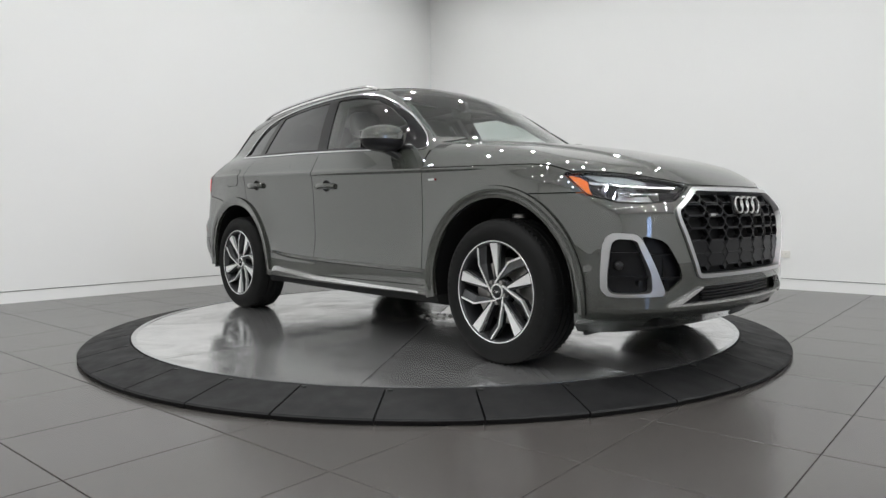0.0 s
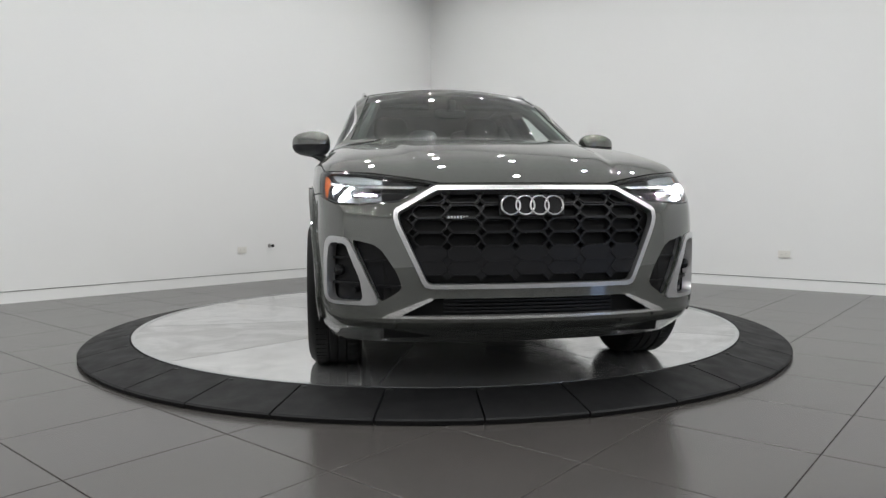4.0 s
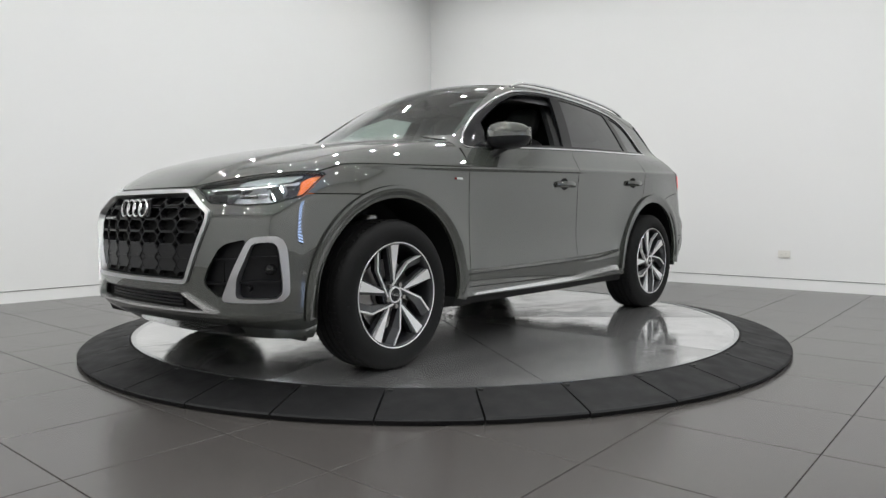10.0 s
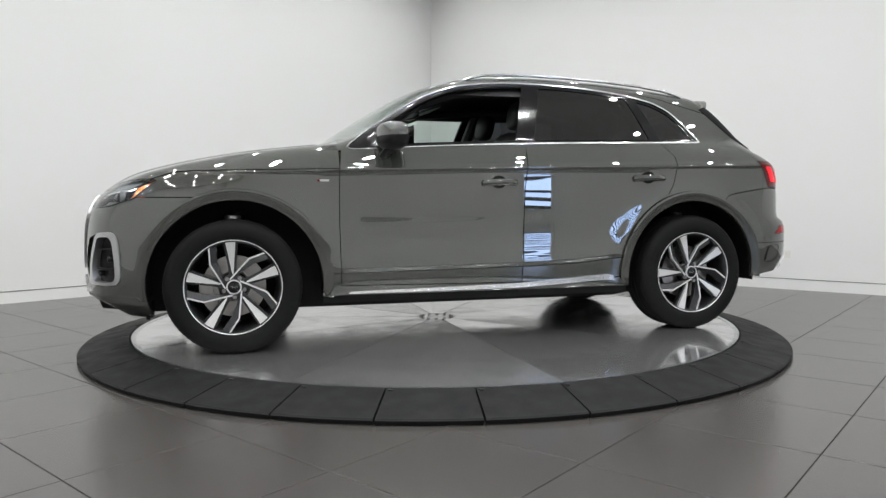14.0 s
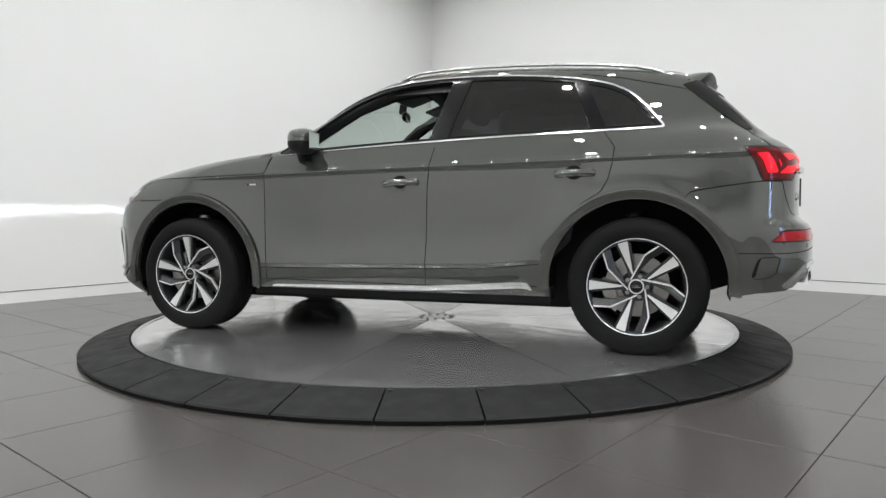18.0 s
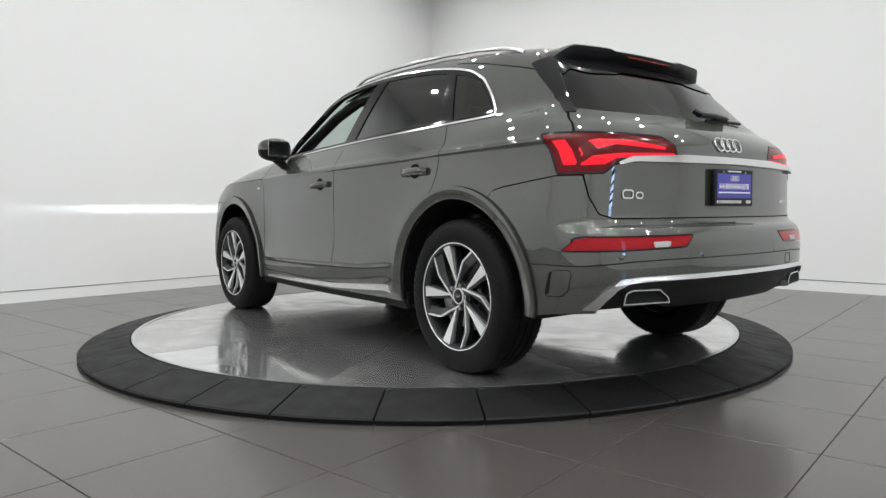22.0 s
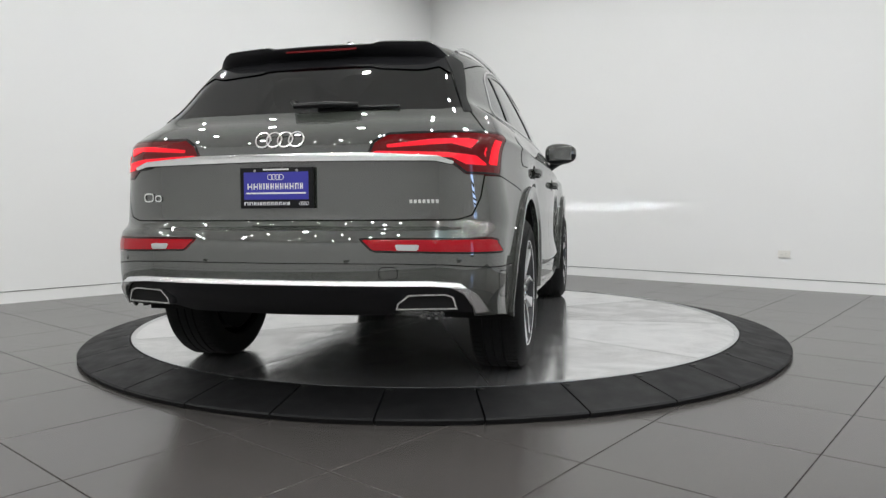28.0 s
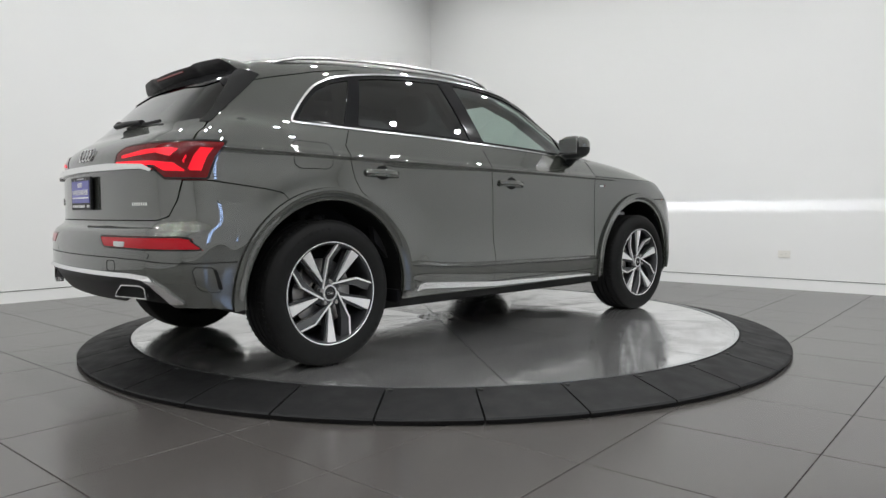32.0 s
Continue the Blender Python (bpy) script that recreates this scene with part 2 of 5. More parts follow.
def build_floor(mid):
    floor = tagged(part("floor", box(17, 17, 0.1, Vector((mid.x, mid.y, FLOOR - 0.054))), M_GROUT), "grey square porcelain tile floor with thin dark joints", "floor", kind="structure")
    turn = Matrix.Rotation(radians(TILE_TURN), 4, "Z")
    bm = box(TILE_U - 0.0045, TILE_V - 0.0045, 0.012, (0, 0, -0.006))
    bmesh.ops.bevel(bm, geom=[e for e in bm.edges if all(v.co.z > -0.001 for v in e.verts)], offset=0.0012, segments=1, affect="EDGES")
    me = bpy.data.meshes.new("tile")
    bm.to_mesh(me)
    bm.free()
    me.materials.append(M_TILE)
    rest = bmesh.new()
    near = []
    for i in range(-20, 21):
        for j in range(-20, 21):
            p = turn @ Vector(((i + 0.5) * TILE_U, (j + 0.5) * TILE_V, 0)) + Vector((*TILE_ORIGIN, FLOOR))
            if (Vector((p.x, p.y)) - Vector((mid.x, mid.y))).length > 11.5 or p.xy.length < R_PLATE - 0.45:
                continue
            near.append((abs(p.x) + abs(p.y + 1.0), p))
    near.sort(key=lambda q: q[0])
    for k, (_, p) in enumerate(near):
        if k < 260:
            put("tile", me, floor, m=Matrix.Translation(p) @ turn)
        else:
            box(TILE_U - 0.0045, TILE_V - 0.0045, 0.012, p + Vector((0, 0, -0.006)), turn, rest)
    tagged(part("far_tiles", rest, M_TILE, floor), kind="stuff")


def build_outlet(p, normal, label):
    """A wall outlet with its cover plate and two sockets."""
    rot = Vector(normal).to_track_quat("Z", "Y").to_matrix().to_4x4()
    m = Matrix.Translation(p) @ rot
    base = tagged(new("wall_outlet"), label, "outlet")
    base.matrix_basis = m
    part("cover_plate", box(0.118, 0.075, 0.007, (0, 0, 0.0035)), M_OUTLET, base, bevel=0.0025)
    for s in (-1, 1):
        part("socket", box(0.034, 0.028, 0.003, (s * 0.022, 0, 0.0085)), M_OUTLET, base, bevel=0.001)
        for q in (-1, 1):
            part("slot", box(0.0025, 0.009, 0.001, (s * 0.022 + q * 0.006, 0.003, 0.0104)), M_DARK_SLOT, base)


def build_peg(p, normal):
    """A short metal peg that stands out of the wall."""
    peg = tagged(new("wall_peg"), "small dark metal peg on the white wall", "wall peg")
    peg.matrix_basis = Matrix.Translation(p) @ Vector(normal).to_track_quat("Z", "Y").to_matrix().to_4x4()
    part("rosette", lathe([(0.0, 0.004), (0.022, 0.004), (0.026, 0.0)], 24), M_STEEL, peg, smooth=True)
    part("stem", cyl(0.008, 0.06, (0, 0, 0.032), n=16), M_STEEL, peg, smooth=True)
    part("knob", lathe([(0.0, 0.088), (0.014, 0.086), (0.019, 0.078), (0.019, 0.064), (0.012, 0.058), (0.0, 0.057)], 24), M_BLACK, peg, "black rubber knob", smooth=True)


def build_downlights():
    """Round recessed downlights in rows, each with its trim ring and glowing lens."""
    thing = None
    spots = []
    for i in range(-1, 8):
        for j in range(-1, 8):
            spots.append(Vector((-0.05, 1.95, 0)) + DIR_R * (i * 1.45) + DIR_L * (j * 1.45))
    for p in spots:
        m = Matrix.Translation((p.x, p.y, CEIL))
        if thing is None:
            thing = tagged(new("downlight"), "round white recessed ceiling downlight, switched on", "ceiling light", "downlights in the ceiling")
            thing.matrix_basis = m
            part("trim_ring", lathe([(0.052, -0.002), (0.056, -0.008), (0.072, -0.006), (0.075, 0.0)], 32), M_WHITE, thing, smooth=True)
            part("lens", cyl(0.052, 0.004, (0, 0, -0.003), n=32), M_LAMP, thing)
        else:
            copy_thing(thing, m)
    return spots


def build_lamps(spots):
    for p in spots:
        la = bpy.data.lights.new("downlight_beam", "AREA")
        la.shape, la.size = "DISK", 0.09
        la.energy = 11.6
        la.color = (0.975, 0.985, 0.98)
        la.spread = radians(156)
        ob = new("downlight_beam", la)
        ob.matrix_basis = Matrix.Translation((p.x, p.y, CEIL - 0.012))


def build_turntable():
    """The fixed rubber ramp ring and the turning steel plate."""
    ring = tagged(new("turntable_ring"), "black rubber ramp segments in a ring round the turntable", "turntable ring")
    n = 33
    for k in range(n):
        a0, a1 = 2 * math.pi * k / n + radians(-85.3), 2 * math.pi * (k + 1) / n + radians(-85.3)
        bm = bmesh.new()
        steps = 4
        rows = []
        gap0, gap1 = 0.0038 / R_PLATE, 0.0038 / R_PLATE
        for s in range(steps + 1):
            a = a0 + gap0 + (a1 - a0 - gap0 - gap1) * s / steps
            ca, sa = math.cos(a), math.sin(a)
            prof = [(R_PLATE + 0.012, FLOOR + 0.004), (R_PLATE + 0.012, -0.002), (R_PLATE + 0.018, 0.002), (R_RING - 0.008, -0.050), (R_RING, -0.057), (R_RING - 0.008, FLOOR + 0.003)]
            rows.append([bm.verts.new((r * ca, r * sa, z)) for r, z in prof])
        for u, v in zip(rows, rows[1:]):
            for j in range(len(u)):
                i = (j + 1) % len(u)
                bm.faces.new((u[j], v[j], v[i], u[i]))
        bm.faces.new(rows[0])
        bm.faces.new(rows[-1][::-1])
        seg = part("rubber_segment", bm, M_MAT, ring)
        for a in (a0 + 0.011,):
            part("screw", cyl(0.012, 0.004, ((R_PLATE + 0.04) * math.cos(a), (R_PLATE + 0.04) * math.sin(a), 0.0), n=10), M_DARK_SLOT, seg)
    hub = tagged(new("turntable_plate"), "brushed steel turntable plate with radial seams, scuffed", "turntable")
    m, steps = 10, 16
    h = math.pi / m
    pts = [(R_PLATE * math.cos(a), R_PLATE * math.sin(a)) for a in np.linspace(-h + 0.0016, h - 0.0016, steps + 1)]
    pts += [(0.14 * math.cos(a), 0.14 * math.sin(a)) for a in np.linspace(h - 0.022, -h + 0.022, steps + 1)]
    first = part("plate_sector", prism(pts, -0.012, 0.0), M_PLATE, hub, m=pose(0, 0, 0, 0, 0, 38.3), bevel=0.002, segments=1)
    for k in range(1, m):
        put("plate_sector", first.data, hub, m=pose(0, 0, 0, 0, 0, 38.3 + 36 * k))
    part("hub_disc", cyl(0.136, 0.011, (0, 0, -0.0065), n=48), M_PLATE, hub)
    for k in range(12):
        a = 2 * math.pi * (k + 0.5) / 12
        part("bolt", cyl(0.011, 0.007, (0.112 * math.cos(a), 0.112 * math.sin(a), 0.0025), n=12), M_STEEL, hub)
    part("plate_backing", cyl(R_PLATE, 0.02, (0, 0, -0.026), n=96), M_DARK_SLOT, hub)
    part("rim_band", lathe([(R_PLATE - 0.022, 0.0), (R_PLATE - 0.02, 0.003), (R_PLATE + 0.004, 0.003), (R_PLATE + 0.005, -0.012)], 128), M_SILVER, hub, "thin bright steel edge band", smooth=True)
    return hub


# ------------------------------------------------------------------ the car's outer form
def curve(*knots):
    """A smooth curve through (x, y) knots that does not overshoot."""
    xs, ys = np.array([k[0] for k in knots], float), np.array([k[1] for k in knots], float)
    h, d = np.diff(xs), np.diff(ys) / np.diff(xs)
    m = np.zeros(len(xs))
    m[0], m[-1] = d[0], d[-1]
    for i in range(1, len(xs) - 1):
        if d[i - 1] * d[i] > 0:
            w1, w2 = 2 * h[i] + h[i - 1], h[i] + 2 * h[i - 1]
            m[i] = (w1 + w2) / (w1 / d[i - 1] + w2 / d[i])

    def at(x):
        x = np.asarray(x, float)
        i = np.clip(np.searchsorted(xs, x) - 1, 0, len(h) - 1)
        t = (x - xs[i]) / h[i]
        tc = np.clip(t, 0, 1)
        v = (2 * tc**3 - 3 * tc**2 + 1) * ys[i] + (tc**3 - 2 * tc**2 + tc) * h[i] * m[i] + (-2 * tc**3 + 3 * tc**2) * ys[i + 1] + (tc**3 - tc**2) * h[i] * m[i + 1]
        return v + np.where(t < 0, t * h[i] * m[0], 0) + np.where(t > 1, (t - 1) * h[i] * m[-1], 0)
    return at


def smax(a, b, k):
    h = np.maximum(k - np.abs(a - b), 0) / k
    return np.maximum(a, b) + h * h * k / 4


def smin(a, b, k):
    return -smax(-a, -b, k)


def step(e0, e1, x):
    t = np.clip((x - e0) / (e1 - e0), 0, 1)
    return t * t * (3 - 2 * t)


SIDE = curve((0.16, 0.74), (0.22, 0.84), (0.27, 0.885), (0.33, 0.903), (0.395, 0.9125), (0.419, 0.9140), (0.428, 0.9165), (0.443, 0.9255), (0.449, 0.9270), (0.455, 0.9263), (0.49, 0.9205), (0.53, 0.9142), (0.57, 0.9098),
             (0.62, 0.9075), (0.68, 0.9078), (0.75, 0.9098), (0.85, 0.9126), (0.93, 0.9150), (0.978, 0.9180), (0.998, 0.9238), (1.005, 0.9215), (1.022, 0.908), (1.06, 0.886), (1.12, 0.855), (1.2, 0.81))
LEDGE = curve((-1.3, 0.075), (-0.92, 0.051), (-0.53, 0.020), (0.2, 0.006), (0.9, -0.003), (1.2, -0.003))
SIDE_ARCH = curve((0.16, 0.80), (0.25, 0.888), (0.33, 0.906), (0.45, 0.915), (0.60, 0.915), (0.75, 0.913), (0.85, 0.914), (0.93, 0.9155), (0.978, 0.9182), (0.998, 0.9238), (1.005, 0.9215), (1.022, 0.908), (1.06, 0.886),
                  (1.12, 0.855), (1.2, 0.81))
PLAN = curve((-2.4, 0.080), (-2.0, 0.044), (-1.6, 0.027), (-1.1, 0.024), (-0.7, 0.012), (-0.3, 0.002), (0.0, 0.0), (0.35, 0.007), (0.8, 0.024), (1.2, 0.026), (1.6, 0.034), (1.9, 0.056), (2.3, 0.10))
NOSE = curve((0.16, 2.02), (0.24, 2.15), (0.29, 2.235), (0.33, 2.262), (0.42, 2.268), (0.52, 2.272), (0.64, 2.270), (0.74, 2.262), (0.82, 2.242), (0.87, 2.212), (0.95, 2.15), (1.1, 2.0))
TAIL = curve((0.16, -2.02), (0.25, -2.12), (0.33, -2.235), (0.40, -2.295), (0.46, -2.325), (0.52, -2.332), (0.62, -2.330), (0.68, -2.315), (0.72, -2.268), (0.76, -2.262), (0.86, -2.262),
             (0.96, -2.262), (1.02, -2.250), (1.07, -2.222), (1.12, -2.165), (1.15, -2.115), (1.20, -2.065), (1.30, -1.965), (1.40, -1.865), (1.50, -1.76), (1.6, -1.65))
HOOD = curve((0.5, 1.20), (0.85, 1.182), (1.15, 1.155), (1.45, 1.116), (1.75, 1.058), (1.95, 1.004), (2.10, 0.948), (2.18, 0.908), (2.25, 0.86), (2.4, 0.74))
ROOF = curve((-2.2, 1.42), (-1.9, 1.503), (-1.6, 1.560), (-1.2, 1.606), (-0.8, 1.634), (-0.4, 1.644), (-0.15, 1.636), (0.08, 1.606), (0.3, 1.535), (0.6, 1.368), (0.9, 1.190), (1.2, 1.01))
CROWN = curve((-1.6, 0.0), (-0.6, 0.006), (0.0, 0.016), (0.3, 0.030), (0.6, 0.034), (0.8, 0.022), (1.0, 0.0), (1.3, 0.0))
GLASS_PLAN = curve((-2.3, 0.20), (-1.9, 0.125), (-1.55, 0.068), (-1.1, 0.018), (-0.5, 0.0), (0.1, 0.005), (0.5, 0.025), (0.9, 0.06), (1.3, 0.12))
ARCH = ((1.395, 0.368, 0.463), (-1.405, 0.368, 0.455))


def shoulder(x):
    return 1.008 + 0.021 * (0.84 - x)


def side_y(x, z):
    zz = z - 0.021 * (0.84 - x) * step(0.6, 1.0, z) - LEDGE(np.clip(x, -1.3, 1.2)) * (1 - step(0.52, 0.70, z)) * step(0.30, 0.40, z)
    near = np.minimum(np.hypot(x - ARCH[0][0], z - ARCH[0][1]) - ARCH[0][2], np.hypot(x - ARCH[1][0], z - ARCH[1][1]) - ARCH[1][2])
    w = 1 - step(0.07, 0.22, near)
    w = np.where(np.abs(x) > 1.4, 1.0, w)
    y = SIDE(zz) * (1 - w) + SIDE_ARCH(zz) * w - PLAN(x)
    for cx, cz, r in ARCH:
        q = np.hypot(x - cx, z - cz)
        y = y + 0.009 * (1 - step(r + 0.02, r + 0.16, q)) + 0.010 * (1 - step(r + 0.06, r + 0.30, q)) * step(0.5, 0.75, z)
    return y - 0.026 * (1 - step(-2.10, -1.35, x)) * step(0.72, 1.0, z)


def body(x, y, z):
    """Below zero inside the car's outer skin, above zero outside."""
    y = np.abs(y)
    d_side = y - side_y(x, z)
    d_nose = (x - (NOSE(z) - 0.17 * y**2 - 0.22 * y**4))
    d_tail = (TAIL(z) + 0.13 * y**2 + 0.10 * y**4) - x
    hood = HOOD(x + 0.17 * y**2) - 0.040 * y**2
    dome = 0.43 + 0.07 * (2.1 - x)
    hood = hood + 0.011 * (1 - step(-0.03, 0.025, y - dome))
    deck = 1.165 + 0.022 * (0.84 - x)
    mixer = step(0.35, 0.85, x)
    top = hood * mixer + deck * (1 - mixer)
    d_top = (z - top) * 0.93
    low = smax(d_side, d_top, 0.13)
    low = smax(low, d_nose, 0.14)
    low = smax(low, d_tail, 0.16)
    dz = z - 1.12
    gy = 0.842 - GLASS_PLAN(x) - 0.36 * dz - 0.28 * np.maximum(dz, 0)**2
    d_gs = (y - gy) * 0.92
    slope = 0.80
    roof = ROOF(x + 0.16 * y**2 * step(-0.4, 0.4, x)) - 0.10 * y**2 + CROWN(x) * (1 - (np.minimum(y, 0.6) / 0.6)**2)
    d_roof = (z - roof) * slope
    up = smax(d_gs, d_roof, 0.06)
    up = smax(up, d_tail, 0.10)
    up = smax(up, 1.04 - z, 0.03)
    return smin(low, up, 0.05)


def gradient(P):
    e = 0.0015
    g = np.stack([body(P[:, 0] + e * (k == 0), P[:, 1] + e * (k == 1), P[:, 2] + e * (k == 2)) - body(P[:, 0] - e * (k == 0), P[:, 1] - e * (k == 1), P[:, 2] - e * (k == 2))
                  for k in range(3)], 1)
    return g / np.maximum(np.linalg.norm(g, axis=1), 1e-9)[:, None]


def cast(O, D, level=0.0, reach=2.6):
    """Where rays from inside leave the skin (or the surface a little inside or outside it)."""
    lo, hi = np.zeros(len(O)), np.full(len(O), reach)
    for _ in range(20):
        s = (lo + hi) / 2
        P = O + D * s[:, None]
        out = body(P[:, 0], P[:, 1], P[:, 2]) > level
        hi, lo = np.where(out, s, hi), np.where(out, lo, s)
    return O + D * ((lo + hi) / 2)[:, None]


class Skin:
    """A grid of points on the skin: verts and quads."""

    def __init__(self, O, D, shape, level=0.0):
        self.V = cast(O.reshape(-1, 3), D.reshape(-1, 3), level)
        n, m = shape
        k = np.arange(n * m).reshape(n, m)
        self.F = np.stack([k[:-1, :-1].ravel(), k[1:, :-1].ravel(), k[1:, 1:].ravel(), k[:-1, 1:].ravel()], 1)


def skin_arch(k, a0, a1, width, rows=8, start=0.0):
    """A band of skin round a wheel arch."""
    cx, cz, r = ARCH[k]
    A, Q = np.meshgrid(np.radians(np.linspace(a0, a1, 90)), np.linspace(r + start, r + start + width, rows), indexing="ij")
    X, Z = cx + Q * np.cos(A), cz + Q * np.sin(A)
    sk = Skin(np.stack([X, 0 * X + 0.3, Z], -1), np.stack([0 * X, 0 * X + 1, 0 * X], -1), X.shape)
    return sk


def skin_sections(x0, x1, f0, f1, dx=0.018, df=1.1, z0=0.72, level=0.0, dense=()):
    """Rays in cross-sections, degrees from level towards +y; closer together in the dense spans."""
    xs = np.linspace(x0, x1, int((x1 - x0) / dx) + 2)
    fs = [f0]
    while fs[-1] < f1:
        fs.append(fs[-1] + (df * 0.36 if any(a < fs[-1] < b for a, b in dense) else df))
    fs = np.radians(np.array(fs))
    X, A = np.meshgrid(xs, fs, indexing="ij")
    O = np.stack([X, 0 * X, 0 * X + z0], -1)
    D = np.stack([0 * X, np.cos(A), np.sin(A)], -1)
    sk = Skin(O, D, X.shape, level)
    sk.F = sk.F[:, ::-1]
    return sk


def skin_end(sign, z0, z1, a0, a1, dz=0.012, da=0.8, axis=1.15, level=0.0):
    """Level rays from an upright axis, degrees from straight ahead (sign 1) or straight back (sign -1) towards +y."""
    zs, angles = np.linspace(z0, z1, int((z1 - z0) / dz) + 2), np.radians(np.linspace(a0, a1, int((a1 - a0) / da) + 2))
    A, Z = np.meshgrid(angles, zs, indexing="ij")
    O = np.stack([0 * A + axis * sign, 0 * A, Z], -1)
    D = np.stack([sign * np.cos(A), np.sin(A), 0 * A], -1)
    sk = Skin(O, D, A.shape, level)
    if sign < 0:
        sk.F = sk.F[:, ::-1]
    return sk


def clip(V, F, g):
    """Keeps what lies where g is below zero, with clean cut edges."""
    val = g(V)
    inside = val < 0
    n_in = np.array([sum(inside[i] for i in f) for f in F]) if not isinstance(F, np.ndarray) else inside[F].sum(1)
    size = np.array([len(f) for f in F])
    keep = [tuple(F[i]) for i in np.nonzero(n_in == size)[0]]
    V = list(map(tuple, V))
    cache = {}

    def cut(i, j):
        key = (min(i, j), max(i, j))
        if key not in cache:
            t = val[i] / (val[i] - val[j])
            t = min(max(t, 0.0), 1.0)
            cache[key] = len(V)
            V.append(tuple(V[i][k] + t * (V[j][k] - V[i][k]) for k in range(3)))
        return cache[key]

    for fi in np.nonzero((n_in > 0) & (n_in < size))[0]:
        f = F[fi]
        out = []
        for k in range(len(f)):
            i, j = f[k], f[(k + 1) % len(f)]
            if inside[i]:
                out.append(int(i))
            if inside[i] != inside[j]:
                out.append(cut(int(i), int(j)))
        if len(out) >= 3:
            keep.append(tuple(out))
    used = sorted({i for f in keep for i in f})
    back = {i: k for k, i in enumerate(used)}
    return np.array([V[i] for i in used]).reshape(-1, 3), [tuple(back[i] for i in f) for f in keep]


def outline(points, plane="xz", grow=0.0):
    """A signed distance to a closed outline: below zero inside. plane: which two coordinates; 'wz' is (|y| - x, z), 'vz' is (|y| + x, z)."""
    P = np.array(points, float)
    if plane[0] == "y":
        P[:, 0] = np.where(P[:, 0] == 0, -1.0, P[:, 0])
    A, B = P, np.roll(P, -1, 0)

    def g(V):
        u = {"x": V[:, 0], "y": np.abs(V[:, 1]), "s": V[:, 1], "w": np.abs(V[:, 1]) - V[:, 0], "v": np.abs(V[:, 1]) + V[:, 0]}[plane[0]]
        w = V[:, 2] if plane[1] == "z" else np.abs(V[:, 1])
        best = np.full(len(V), 1e9)
        odd = np.zeros(len(V), bool)
        for a, b in zip(A, B):
            e = b - a
            t = np.clip(((u - a[0]) * e[0] + (w - a[1]) * e[1]) / (e @ e), 0, 1)
            best = np.minimum(best, np.hypot(u - a[0] - t * e[0], w - a[1] - t * e[1]))
            cross = (a[1] > w) != (b[1] > w)
            with np.errstate(divide="ignore", invalid="ignore"):
                odd ^= cross & (u < (b[0] - a[0]) * (w - a[1]) / (b[1] - a[1]) + a[0])
        return np.where(odd, -best, best) - grow
    return g


def rounded(points, times=2):
    """The same outline with its corners cut round."""
    P = [np.array(p, float) for p in points]
    for _ in range(times):
        Q = []
        for a, b in zip(P, P[1:] + P[:1]):
            Q += [a * 0.82 + b * 0.18, a * 0.18 + b * 0.82] if np.linalg.norm(b - a) > 0.012 else [(a + b) / 2]
        P = Q
    return [tuple(p) for p in P]


def off(g):
    return lambda V: -g(V)


def any_of(*gs):
    return lambda V: np.min([g(V) for g in gs], 0)


def all_of(*gs):
    return lambda V: np.max([g(V) for g in gs], 0)


def panel(name, skin, gs, mat, parent, label="", rim=0.014, lift=0.0, mirror=False, back=False):
    """A sheet-metal panel: the skin cut to its outline, with turned-in edges."""
    V, F = skin.V, skin.F
    for g in gs:
        F = F[~(g(V) >= 0)[F].all(1)]
        used, back_ids = np.unique(F, return_inverse=True)
        V, F = V[used], back_ids.reshape(-1, 4)
    for g in gs:
        V, F = clip(V, F, g)
        if not len(F):
            return None
    N = gradient(V)
    V = V + N * (lift(V)[:, None] if callable(lift) else lift)
    count = {}
    for f in F:
        for k in range(len(f)):
            i, j = f[k], f[(k + 1) % len(f)]
            count.setdefault((min(i, j), max(i, j)), []).append((i, j))
    edges = [v[0] for v in count.values() if len(v) == 1]
    # a small round-over at the edge, then the turned-in rim
    verts = [tuple(v) for v in V]
    faces = [tuple(f) for f in F]
    if rim:
        border = sorted({i for e in edges for i in e})
        first, second = {}, {}
        for i in border:
            first[i] = len(verts)
            verts.append(tuple(V[i]))
        for i in border:
            second[i] = len(verts)
            verts.append(tuple(V[i] - N[i] * rim))
        for i, j in edges:
            faces.append((first[j], first[i], second[i], second[j]))
    if mirror:
        verts = [(x, -y, z) for x, y, z in verts]
        faces = [f[::-1] for f in faces]
    me = mesh_of(name, verts, faces, mat)
    return put(name, me, parent, label)


WIN = [(0.815, 1.113), (0.66, 1.238), (0.49, 1.353), (0.315, 1.455), (0.13, 1.526), (-0.05, 1.556), (-0.25, 1.568), (-0.45, 1.568), (-0.7, 1.556), (-0.9, 1.538),
       (-1.1, 1.508), (-1.25, 1.472), (-1.36, 1.418), (-1.45, 1.332), (-1.545, 1.212), (-1.53, 1.198), (-1.2, 1.188), (-0.57, 1.172), (0.13, 1.146), (0.5, 1.130)]
WIN = rounded(WIN)
SEAM_A = [(0.832, 0.36), (0.838, 0.70), (0.836, 1.0), (0.82, 1.108)]
SEAM_B = [(-0.238, 0.34), (-0.246, 0.60), (-0.256, 0.90), (-0.285, 1.15), (-0.405, 1.57)]
SEAM_C = [(-0.925, 0.36), (-0.945, 0.56), (-1.02, 0.70), (-1.12, 0.80), (-1.225, 0.864), (-1.262, 0.93), (-1.285, 1.02), (-1.292, 1.10), (-1.226, 1.192), (-1.074, 1.54)]
